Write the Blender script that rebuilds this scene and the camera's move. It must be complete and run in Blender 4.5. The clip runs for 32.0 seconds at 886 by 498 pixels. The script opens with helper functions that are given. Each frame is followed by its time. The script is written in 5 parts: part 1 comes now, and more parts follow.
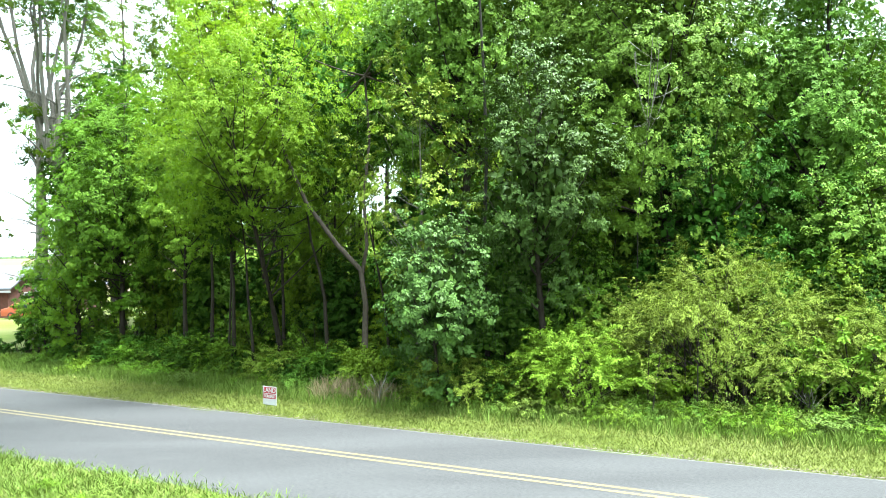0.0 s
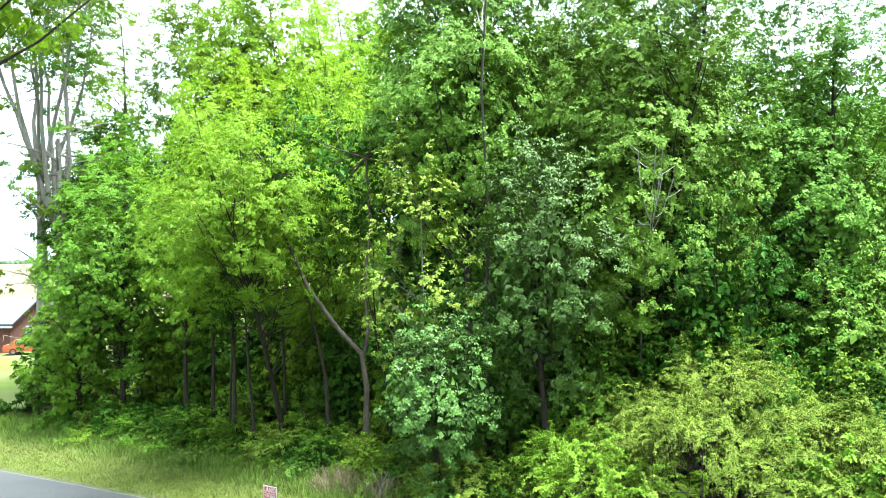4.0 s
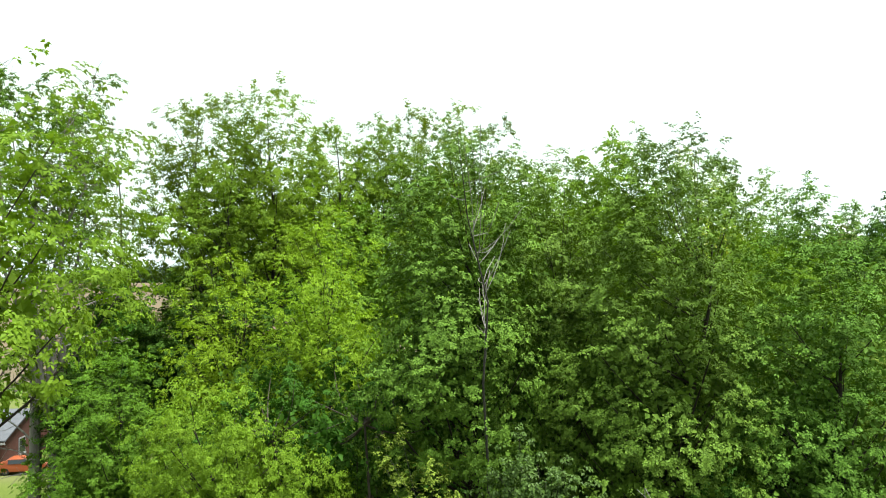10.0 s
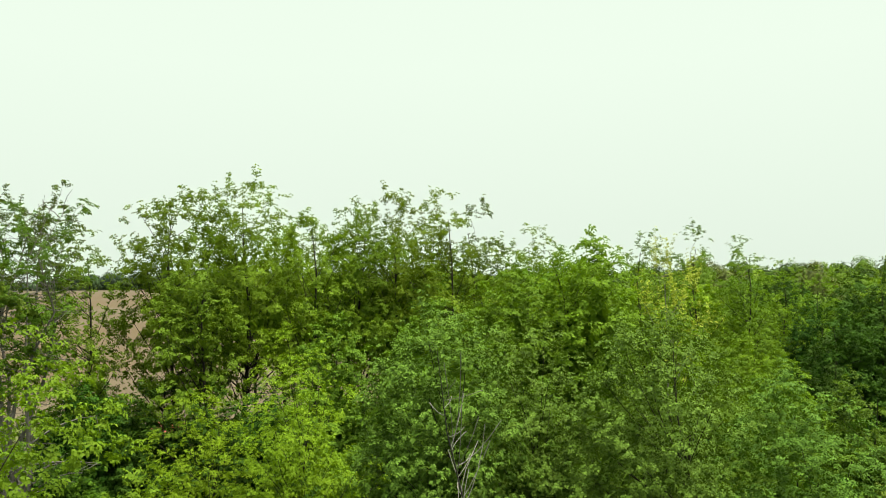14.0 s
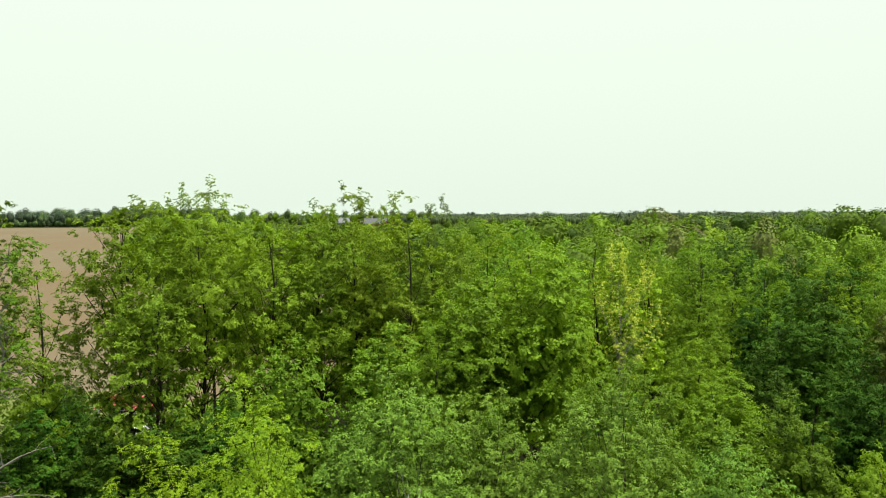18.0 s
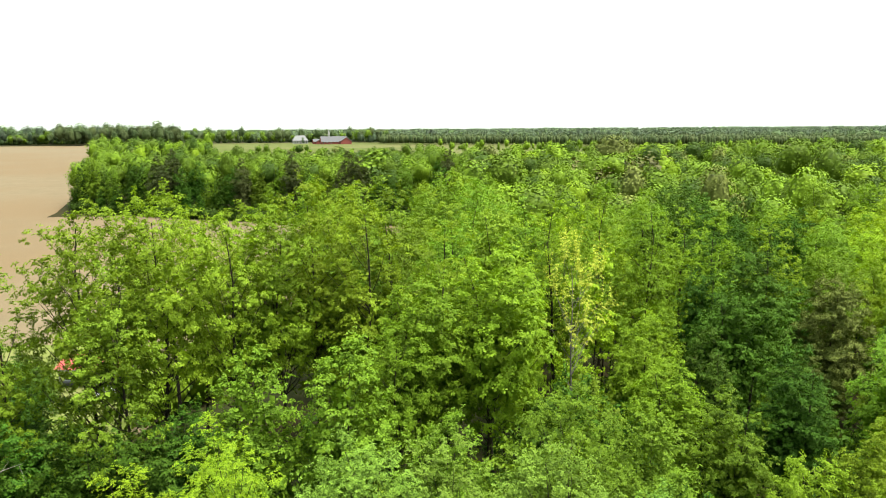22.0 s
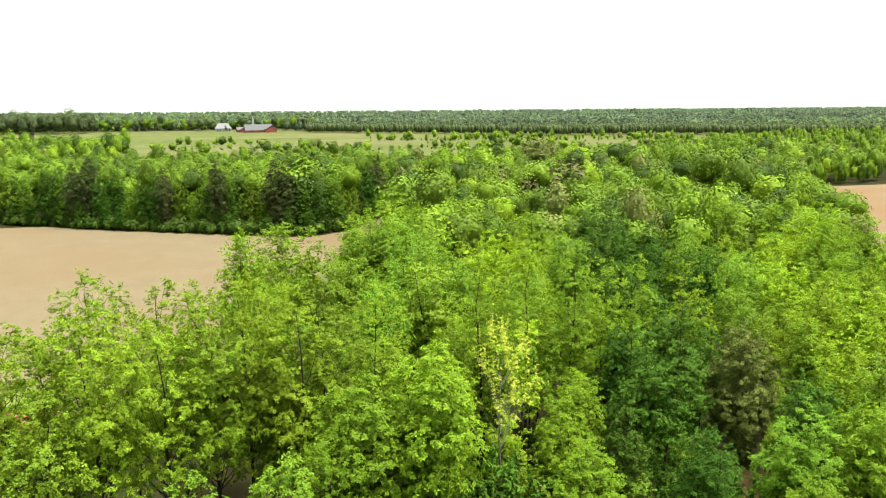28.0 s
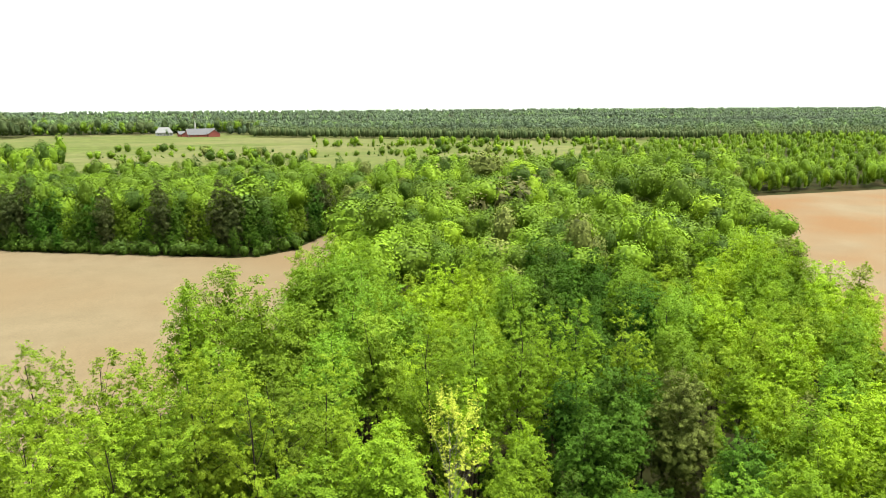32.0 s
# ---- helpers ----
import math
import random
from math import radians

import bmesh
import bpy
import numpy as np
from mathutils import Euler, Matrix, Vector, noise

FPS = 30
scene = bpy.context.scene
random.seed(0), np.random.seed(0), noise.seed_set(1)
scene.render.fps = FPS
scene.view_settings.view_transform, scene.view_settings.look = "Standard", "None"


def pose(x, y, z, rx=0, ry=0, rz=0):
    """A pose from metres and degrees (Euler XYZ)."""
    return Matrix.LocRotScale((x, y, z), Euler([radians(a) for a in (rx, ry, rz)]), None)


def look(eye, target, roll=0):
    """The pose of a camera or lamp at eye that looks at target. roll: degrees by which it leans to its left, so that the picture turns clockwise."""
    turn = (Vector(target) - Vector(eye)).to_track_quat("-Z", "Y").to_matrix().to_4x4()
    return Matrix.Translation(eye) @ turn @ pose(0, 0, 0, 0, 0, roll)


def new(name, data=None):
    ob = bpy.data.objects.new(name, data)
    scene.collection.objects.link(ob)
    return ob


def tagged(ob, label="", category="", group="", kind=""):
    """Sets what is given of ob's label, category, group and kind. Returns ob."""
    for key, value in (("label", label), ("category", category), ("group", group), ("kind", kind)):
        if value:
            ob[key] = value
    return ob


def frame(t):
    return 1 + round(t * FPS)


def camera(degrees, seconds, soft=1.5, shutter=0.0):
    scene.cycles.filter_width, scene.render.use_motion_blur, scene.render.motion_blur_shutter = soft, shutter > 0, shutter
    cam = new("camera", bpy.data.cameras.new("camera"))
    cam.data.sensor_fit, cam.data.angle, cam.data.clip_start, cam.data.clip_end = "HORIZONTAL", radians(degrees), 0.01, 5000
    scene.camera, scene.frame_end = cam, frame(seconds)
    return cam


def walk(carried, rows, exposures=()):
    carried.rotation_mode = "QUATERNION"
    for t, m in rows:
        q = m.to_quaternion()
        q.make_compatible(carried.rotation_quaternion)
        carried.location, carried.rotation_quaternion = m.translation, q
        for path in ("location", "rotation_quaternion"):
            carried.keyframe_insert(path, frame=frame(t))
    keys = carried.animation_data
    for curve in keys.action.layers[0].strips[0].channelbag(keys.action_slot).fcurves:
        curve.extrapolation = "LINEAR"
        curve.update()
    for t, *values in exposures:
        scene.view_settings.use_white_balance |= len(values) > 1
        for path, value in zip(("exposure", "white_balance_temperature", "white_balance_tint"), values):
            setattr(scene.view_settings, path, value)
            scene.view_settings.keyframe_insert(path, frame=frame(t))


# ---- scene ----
cam = camera(63.0, 32.0, soft=0.95)
METRES, EYE, TILT, LEAN, TURN = 48.0, 4.75, 1.0, 1.08, 0.0
ROWS = [
    (0.0, 0.0, 0.0, 0.0, 0.0, 0.0, -0.0),
    (0.5, 0.0, 0.0003, 0.0061, 0.0, 0.01, 0.01),
    (1.0, 0.0001, 0.0008, 0.0127, -0.0, 0.01, 0.01),
    (1.5, 0.0002, 0.0013, 0.0192, 0.0, 0.03, 0.01),
    (2.0, 0.0001, 0.0017, 0.0256, 0.04, 0.05, 0.02),
    (2.5, 0.0001, 0.002, 0.0323, 0.12, 0.09, 0.03),
    (4.5, 0.0011, 0.0049, 0.0802, 0.22, 0.15, 0.06),
    (5.0, 0.0014, 0.0056, 0.0962, 0.24, 0.27, 0.04),
    (5.5, 0.0017, 0.006, 0.1113, 0.25, 0.37, 0.03),
    (6.0, 0.0017, 0.0069, 0.127, 0.25, 0.46, 0.03),
    (6.5, 0.0015, 0.0075, 0.1444, 0.2, 0.55, 0.03),
    (7.0, 0.0014, 0.0084, 0.1626, 0.16, 0.56, 0.03),
    (7.5, 0.0013, 0.0096, 0.1809, 0.13, 0.61, 0.03),
    (8.0, 0.0011, 0.0102, 0.1982, 0.12, 0.77, 0.0),
    (8.5, 0.0008, 0.0112, 0.2157, 0.11, 0.84, 0.01),
    (9.0, 0.0001, 0.0118, 0.2326, 0.09, 0.95, -0.03),
    (9.5, -0.0003, 0.0119, 0.25, 0.1, 1.02, -0.06),
    (10.0, -0.0018, 0.0122, 0.2663, 0.01, 1.19, -0.11),
    (10.5, -0.0026, 0.013, 0.2837, 0.02, 1.3, -0.15),
    (11.0, -0.0036, 0.0135, 0.3016, -0.04, 1.34, -0.2),
    (11.5, -0.0042, 0.0134, 0.3193, -0.16, 1.41, -0.26),
    (12.0, -0.0044, 0.0136, 0.3371, -0.34, 1.47, -0.32),
    (12.5, -0.0045, 0.0135, 0.3554, -0.57, 1.46, -0.34),
    (13.0, -0.005, 0.0138, 0.3733, -0.95, 1.48, -0.35),
    (13.5, -0.0053, 0.0147, 0.3901, -1.32, 1.53, -0.39),
    (14.0, -0.0055, 0.0152, 0.4072, -1.97, 1.52, -0.43),
    (14.5, -0.0056, 0.0166, 0.4235, -2.8, 1.47, -0.44),
    (15.0, -0.0064, 0.0179, 0.4406, -3.16, 1.46, -0.47),
    (15.5, -0.0069, 0.019, 0.4582, -3.53, 1.42, -0.41),
    (17.5, -0.0061, 0.0168, 0.509, -4.81, -3.22, -0.8),
    (18.0, -0.0055, 0.0163, 0.5245, -5.17, -3.59, -0.83),
    (18.5, -0.0046, 0.0156, 0.5396, -5.61, -3.99, -0.84),
    (19.0, -0.0037, 0.0147, 0.5559, -5.97, -4.98, -0.86),
    (19.5, -0.0035, 0.0144, 0.5719, -6.34, -6.37, -0.85),
    (20.0, -0.0034, 0.0144, 0.5879, -7.09, -7.78, -0.85),
    (20.5, -0.0037, 0.0144, 0.6042, -7.75, -9.2, -0.85),
    (21.0, -0.004, 0.0148, 0.6224, -7.81, -10.35, -0.83),
    (21.5, -0.0041, 0.0147, 0.6395, -8.05, -10.38, -0.84),
    (22.0, -0.0044, 0.0145, 0.6559, -8.42, -10.36, -0.85),
    (22.5, -0.0046, 0.0145, 0.6725, -8.79, -10.58, -0.85),
    (23.0, -0.0053, 0.015, 0.6893, -9.18, -10.97, -0.85),
    (23.5, -0.0063, 0.0152, 0.7058, -9.56, -11.28, -0.86),
    (24.0, -0.0071, 0.0153, 0.7225, -9.95, -11.58, -0.86),
    (24.5, -0.0076, 0.0153, 0.7388, -10.41, -11.79, -0.86),
    (25.0, -0.0082, 0.0161, 0.7537, -11.03, -11.78, -0.86),
    (25.5, -0.0083, 0.0166, 0.7685, -12.03, -11.78, -0.9),
    (27.5, -0.0068, 0.0194, 0.838, -13.45, -11.8, -0.88),
    (28.0, -0.0062, 0.0188, 0.8561, -14.07, -11.81, -0.9),
    (28.5, -0.0062, 0.0196, 0.8729, -14.66, -11.8, -0.92),
    (29.0, -0.0064, 0.0201, 0.8904, -15.1, -11.8, -0.93),
    (29.5, -0.0067, 0.0205, 0.9082, -15.57, -11.81, -0.94),
    (30.0, -0.0068, 0.0211, 0.9259, -16.07, -11.81, -0.95),
    (30.5, -0.0073, 0.0219, 0.9436, -16.64, -11.82, -0.96),
    (31.0, -0.0073, 0.0226, 0.9615, -17.23, -11.83, -0.98),
    (31.5, -0.0076, 0.0233, 0.9799, -17.81, -11.84, -1.01),
    (32.0, -0.0075, 0.0236, 0.9988, -18.23, -11.85, -1.03),
]
EXPOSURES = [(0.0, 1.84, 5750, 8), (3.0, 1.91, 5650, 7), (5.5, 1.82, 5550, 7), (7.0, 1.2, 5600, 6), (8.0, 0.86, 5750, 7), (9.0, 0.7, 5950, 8), (11.0, 0.1, 6450, 9), (13.0, -0.1, 6750, 6), (15.5, -0.12, 6800, 6), (19.0, 0.06, 6800, 7), (21.0, 0.44, 6800, 9), (25.0, 0.74, 6900, 10), (32.0, 0.66, 6900, 10)]
walk(cam, [(t, pose(0, 0, EYE, TILT, LEAN, TURN) @ pose(METRES * x, METRES * y, METRES * z, 90 + pitch, roll, yaw)) for t, x, y, z, yaw, pitch, roll in ROWS], EXPOSURES)

# ---- world and light ----
world = bpy.data.worlds.new("overcast_sky")
scene.world = world
world.use_nodes = True
wt = world.node_tree
wt.nodes.clear()
w_out = wt.nodes.new("ShaderNodeOutputWorld")
w_bg = wt.nodes.new("ShaderNodeBackground")
w_sky = wt.nodes.new("ShaderNodeTexSky")
w_sky.sky_type = "NISHITA"
w_sky.sun_disc = False
w_sky.sun_elevation = radians(73)
w_sky.sun_rotation = radians(112)
w_sky.dust_density = 6.0
w_hsv = wt.nodes.new("ShaderNodeHueSaturation")
w_hsv.inputs["Saturation"].default_value = 0.1
w_hsv.inputs["Value"].default_value = 0.1
w_mix = wt.nodes.new("ShaderNodeMixRGB")
w_mix.inputs[0].default_value = 0.93
w_mix.inputs[2].default_value = (0.87, 1.0, 0.91, 1)
wt.links.new(w_sky.outputs[0], w_hsv.inputs["Color"])
wt.links.new(w_hsv.outputs[0], w_mix.inputs[1])
# an overcast sky is brighter overhead than at the horizon
w_co = wt.nodes.new("ShaderNodeTexCoord")
w_xyz = wt.nodes.new("ShaderNodeSeparateXYZ")
w_up = wt.nodes.new("ShaderNodeMapRange")
w_up.inputs[1].default_value, w_up.inputs[2].default_value = 0.42, 1.0
w_up.inputs[3].default_value, w_up.inputs[4].default_value = 1.12, 3.3
wt.links.new(w_co.outputs["Generated"], w_xyz.inputs[0])
wt.links.new(w_xyz.outputs[2], w_up.inputs[0])
wt.links.new(w_mix.outputs[0], w_bg.inputs[0])
w_low = wt.nodes.new("ShaderNodeMapRange")
w_low.inputs[1].default_value, w_low.inputs[2].default_value = 0.0, 0.28
w_low.inputs[3].default_value, w_low.inputs[4].default_value = 0.92, 1.0
w_both = wt.nodes.new("ShaderNodeMath")
w_both.operation = "MULTIPLY"
wt.links.new(w_xyz.outputs[2], w_low.inputs[0])
wt.links.new(w_up.outputs[0], w_both.inputs[0])
wt.links.new(w_low.outputs[0], w_both.inputs[1])
wt.links.new(w_both.outputs[0], w_bg.inputs[1])
wt.links.new(w_bg.outputs[0], w_out.inputs[0])

sun = new("sun", bpy.data.lights.new("sun", "SUN"))
sun.data.energy = 11.5
sun.data.angle = radians(24)
sun.data.color = (1.0, 0.97, 0.9)
sun.matrix_world = look((15, -6, 52), (0, 0, 0))


# ---- materials ----
def nodes_of(name):
    m = bpy.data.materials.new(name)
    m.use_nodes = True
    nt = m.node_tree
    nt.nodes.clear()
    out = nt.nodes.new("ShaderNodeOutputMaterial")
    return m, nt, out


def rgb(c):
    return (c[0], c[1], c[2], 1)


PALE = 0.43


def leaf_mat(name, dark, light, hue_jit=0.02, val_jit=0.25, trans=0.1, tint=False, rough=0.55, spec=0.05, ramp=None, grain=1.6, mottle=0.2):
    """Leaf tissue: two tones from leaf to leaf, a shift from tree to tree, light shining through."""
    m, nt, out = nodes_of(name)
    N, L = nt.nodes.new, nt.links.new
    geo = N("ShaderNodeNewGeometry")
    mix = N("ShaderNodeMixRGB")
    k = 1.0 if ramp else PALE
    mix.inputs[1].default_value = rgb([k * (0.72 * a + 0.28 * b) for a, b in zip(dark, light)])
    mix.inputs[2].default_value = rgb([k * (0.2 * a + 0.8 * b) for a, b in zip(dark, light)])
    L(geo.outputs["Random Per Island"], mix.inputs[0])
    if tint:
        src = N("ShaderNodeAttribute")
        src.attribute_name = "tint"
        rnd = src.outputs["Fac"]
    else:
        src = N("ShaderNodeObjectInfo")
        rnd = src.outputs["Random"]
    hsv = N("ShaderNodeHueSaturation")
    mh = N("ShaderNodeMapRange")
    mh.inputs[3].default_value, mh.inputs[4].default_value = 0.5 - hue_jit, 0.5 + hue_jit
    mv = N("ShaderNodeMapRange")
    mv.inputs[3].default_value, mv.inputs[4].default_value = 1 - val_jit, 1 + val_jit
    fr = N("ShaderNodeMath")
    fr.operation = "MULTIPLY"
    fr.inputs[1].default_value = 7.31
    ff = N("ShaderNodeMath")
    ff.operation = "FRACT"
    L(rnd, mh.inputs[0])
    L(rnd, fr.inputs[0])
    L(fr.outputs[0], ff.inputs[0])
    L(ff.outputs[0], mv.inputs[0])
    L(mh.outputs[0], hsv.inputs["Hue"])
    L(mv.outputs[0], hsv.inputs["Value"])
    base = mix.outputs[0]
    if ramp:
        cr = N("ShaderNodeValToRGB")
        cr.color_ramp.interpolation = "CONSTANT"
        while len(cr.color_ramp.elements) < len(ramp):
            cr.color_ramp.elements.new(0.5)
        for e, (at, c) in zip(cr.color_ramp.elements, ramp):
            e.position, e.color = at, rgb([PALE * v for v in c])
        L(rnd, cr.inputs[0])
        both = N("ShaderNodeMixRGB")
        both.blend_type = "MULTIPLY"
        both.inputs[0].default_value = 1
        L(cr.outputs[0], both.inputs[1])
        L(base, both.inputs[2])
        base = both.outputs[0]
    tex = N("ShaderNodeTexNoise")
    tex.inputs["Scale"].default_value = grain
    tex.inputs["Detail"].default_value = 3
    co = N("ShaderNodeTexCoord")
    L(co.outputs["Object"], tex.inputs["Vector"])
    tr_ = N("ShaderNodeMapRange")
    tr_.inputs[1].default_value, tr_.inputs[2].default_value = 0.3, 0.7
    tr_.inputs[3].default_value, tr_.inputs[4].default_value = 1 - mottle, 1 + mottle
    L(tex.outputs[0], tr_.inputs[0])
    hs2 = N("ShaderNodeHueSaturation")
    L(tr_.outputs[0], hs2.inputs["Value"])
    L(base, hs2.inputs["Color"])
    L(hs2.outputs[0], hsv.inputs["Color"])
    bsdf = N("ShaderNodeBsdfPrincipled")
    bsdf.inputs["Roughness"].default_value = rough
    bsdf.inputs["Specular IOR Level"].default_value = spec
    L(hsv.outputs[0], bsdf.inputs["Base Color"])
    tr = N("ShaderNodeBsdfTranslucent")
    warm = N("ShaderNodeMixRGB")
    warm.blend_type = "MULTIPLY"
    warm.inputs[0].default_value = 1
    warm.inputs[2].default_value = (1.25, 1.3, 0.55, 1)
    L(hsv.outputs[0], warm.inputs[1])
    L(warm.outputs[0], tr.inputs[0])
    ms = N("ShaderNodeMixShader")
    ms.inputs[0].default_value = trans
    L(bsdf.outputs[0], ms.inputs[1])
    L(tr.outputs[0], ms.inputs[2])
    L(ms.outputs[0], out.inputs[0])
    return m


EARTH = 0.37


def surf_mat(name, a, b, scale=4.0, rough=0.85, bump=0.3, fine=40.0, spec=0.3, c=None, big=0.05, metal=0.0, stretch=None, grit=0.25, turn=0.0):
    """A weathered surface: large patches, fine grain and relief."""
    m, nt, out = nodes_of(name)
    N, L = nt.nodes.new, nt.links.new
    co = N("ShaderNodeTexCoord")
    vec = co.outputs["Object"]
    if stretch:
        mp = N("ShaderNodeMapping")
        mp.inputs["Scale"].default_value = stretch
        mp.inputs["Rotation"].default_value = (0, 0, radians(turn))
        L(vec, mp.inputs[0])
        vec = mp.outputs[0]
    n1 = N("ShaderNodeTexNoise")
    n1.inputs["Scale"].default_value = scale
    n1.inputs["Detail"].default_value = 6
    n1.inputs["Roughness"].default_value = 0.65
    n2 = N("ShaderNodeTexNoise")
    n2.inputs["Scale"].default_value = fine
    n2.inputs["Detail"].default_value = 4
    n3 = N("ShaderNodeTexNoise")
    n3.inputs["Scale"].default_value = big
    n3.inputs["Detail"].default_value = 3
    for n in (n1, n2, n3):
        L(vec, n.inputs["Vector"])
    r1 = N("ShaderNodeMapRange")
    r1.inputs[1].default_value, r1.inputs[2].default_value = 0.32, 0.68
    L(n1.outputs[0], r1.inputs[0])
    mix = N("ShaderNodeMixRGB")
    mix.inputs[1].default_value, mix.inputs[2].default_value = rgb([EARTH * v for v in a]), rgb([EARTH * v for v in b])
    L(r1.outputs[0], mix.inputs[0])
    col = mix.outputs[0]
    if c:
        r3 = N("ShaderNodeMapRange")
        r3.inputs[1].default_value, r3.inputs[2].default_value = 0.42, 0.62
        L(n3.outputs[0], r3.inputs[0])
        m3 = N("ShaderNodeMixRGB")
        m3.inputs[2].default_value = rgb([EARTH * v for v in c])
        L(r3.outputs[0], m3.inputs[0])
        L(col, m3.inputs[1])
        col = m3.outputs[0]
    r2 = N("ShaderNodeMapRange")
    r2.inputs[1].default_value, r2.inputs[2].default_value = 0.5 - 0.5 * min(1, 0.25 / grit), 0.5 + 0.5 * min(1, 0.25 / grit)
    r2.inputs[3].default_value, r2.inputs[4].default_value = 1 - grit, 1 + grit
    L(n2.outputs[0], r2.inputs[0])
    hsv = N("ShaderNodeHueSaturation")
    L(r2.outputs[0], hsv.inputs["Value"])
    L(col, hsv.inputs["Color"])
    bsdf = N("ShaderNodeBsdfPrincipled")
    bsdf.inputs["Roughness"].default_value = rough
    bsdf.inputs["Specular IOR Level"].default_value = spec
    bsdf.inputs["Metallic"].default_value = metal
    L(hsv.outputs[0], bsdf.inputs["Base Color"])
    if bump:
        bp = N("ShaderNodeBump")
        bp.inputs["Strength"].default_value = bump
        bp.inputs["Distance"].default_value = 0.02
        L(n2.outputs[0], bp.inputs["Height"])
        L(bp.outputs[0], bsdf.inputs["Normal"])
    L(bsdf.outputs[0], out.inputs[0])
    return m


GREEN = leaf_mat("leaf_green", (0.109, 0.213, 0.016), (0.216, 0.362, 0.026), hue_jit=0.012, trans=0.27)
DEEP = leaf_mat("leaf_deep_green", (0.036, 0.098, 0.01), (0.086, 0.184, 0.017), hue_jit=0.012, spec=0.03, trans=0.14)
COOL = leaf_mat("leaf_cool_green", (0.086, 0.178, 0.022), (0.202, 0.344, 0.041), hue_jit=0.01, val_jit=0.1, spec=0.035, rough=0.5)
MAPLELEAF = leaf_mat("leaf_maple_green", (0.046, 0.105, 0.018), (0.115, 0.21, 0.034), hue_jit=0.008, val_jit=0.1, spec=0.09, rough=0.5)
FRESH = leaf_mat("leaf_fresh_green", (0.157, 0.28, 0.016), (0.276, 0.42, 0.027), hue_jit=0.01, val_jit=0.15, trans=0.33)
EDGENEEDLE = leaf_mat("dark_needle_green", (0.05, 0.075, 0.022), (0.11, 0.14, 0.04), trans=0.1, hue_jit=0.012)
LIME = leaf_mat("leaf_lime", (0.22, 0.40, 0.018), (0.385, 0.585, 0.03), hue_jit=0.006, val_jit=0.1, trans=0.27)
OLIVE = leaf_mat("leaf_olive", (0.15, 0.235, 0.024), (0.265, 0.36, 0.043), hue_jit=0.006, val_jit=0.12)
YELLOW = leaf_mat("leaf_yellow", (0.5, 0.6, 0.07), (0.72, 0.82, 0.12), hue_jit=0.002, val_jit=0.03, trans=0.25)
NEEDLE = leaf_mat("needle_green", (0.105, 0.145, 0.028), (0.2, 0.24, 0.055), trans=0.1, hue_jit=0.012)
TREE_TONES = [(0.0, (0.06, 0.13, 0.015)), (0.16, (0.11, 0.20, 0.016)), (0.42, (0.155, 0.265, 0.018)), (0.66, (0.20, 0.325, 0.02)), (0.86, (0.26, 0.385, 0.02)), (0.94, (0.19, 0.22, 0.05))]
WOODS = leaf_mat("leaf_woods", (0.9, 0.9, 0.9), (1.15, 1.13, 1.13), tint=True, hue_jit=0.012, val_jit=0.15, ramp=TREE_TONES, mottle=0.3)
# far pine needles, their green lightened towards distance haze
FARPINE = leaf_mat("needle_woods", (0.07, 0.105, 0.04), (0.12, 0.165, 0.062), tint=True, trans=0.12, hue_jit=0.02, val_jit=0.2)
# blue-grey haze of distance is mixed into these leaf tones
HAZEWOOD = leaf_mat("leaf_far_woods_hazed", (0.8, 0.8, 0.8), (1.2, 1.2, 1.2), tint=True, hue_jit=0.02, val_jit=0.2,
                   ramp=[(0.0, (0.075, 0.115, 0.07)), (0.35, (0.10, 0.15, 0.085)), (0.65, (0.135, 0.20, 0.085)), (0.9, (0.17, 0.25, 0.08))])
GRASSBLADE = leaf_mat("grass_blade", (0.135, 0.195, 0.03), (0.235, 0.285, 0.064), hue_jit=0.01, val_jit=0.1)
WEEDBLADE = leaf_mat("weed_blade", (0.10, 0.17, 0.024), (0.20, 0.285, 0.045), hue_jit=0.01, val_jit=0.1)
STRAW = leaf_mat("straw_blade", (0.30, 0.24, 0.12), (0.50, 0.42, 0.26), hue_jit=0.01, val_jit=0.1)
BARK = surf_mat("bark", (0.034, 0.027, 0.019), (0.078, 0.063, 0.047), scale=6, fine=30, bump=0.8, stretch=(1, 1, 0.25), spec=0.1)
PALEBARK = surf_mat("pale_bark", (0.2, 0.18, 0.15), (0.4, 0.37, 0.32), scale=3, fine=25, bump=0.5, stretch=(1, 1, 0.3), spec=0.1)
GREYBARK = surf_mat("grey_bark", (0.07, 0.063, 0.052), (0.15, 0.138, 0.12), scale=5, fine=22, bump=0.9, stretch=(1, 1, 0.3), grit=0.4, spec=0.1)
BENTBARK = surf_mat("brown_bark", (0.085, 0.068, 0.05), (0.17, 0.142, 0.11), scale=5, fine=22, bump=0.9, stretch=(1, 1, 0.3), grit=0.4, spec=0.1)
STEMBARK = surf_mat("grey_brown_bark", (0.13, 0.12, 0.095), (0.26, 0.24, 0.195), scale=5, fine=22, bump=0.7, stretch=(1, 1, 0.3), grit=0.4, spec=0.1)
DEADWOOD = surf_mat("bleached_wood", (0.26, 0.24, 0.2), (0.46, 0.43, 0.37), scale=3, fine=25, bump=0.5, stretch=(1, 1, 0.3))
REDBARK = surf_mat("pine_bark", (0.072, 0.0468, 0.0324), (0.144, 0.101, 0.072), scale=6, fine=30, bump=0.8, stretch=(1, 1, 0.3), spec=0.1)
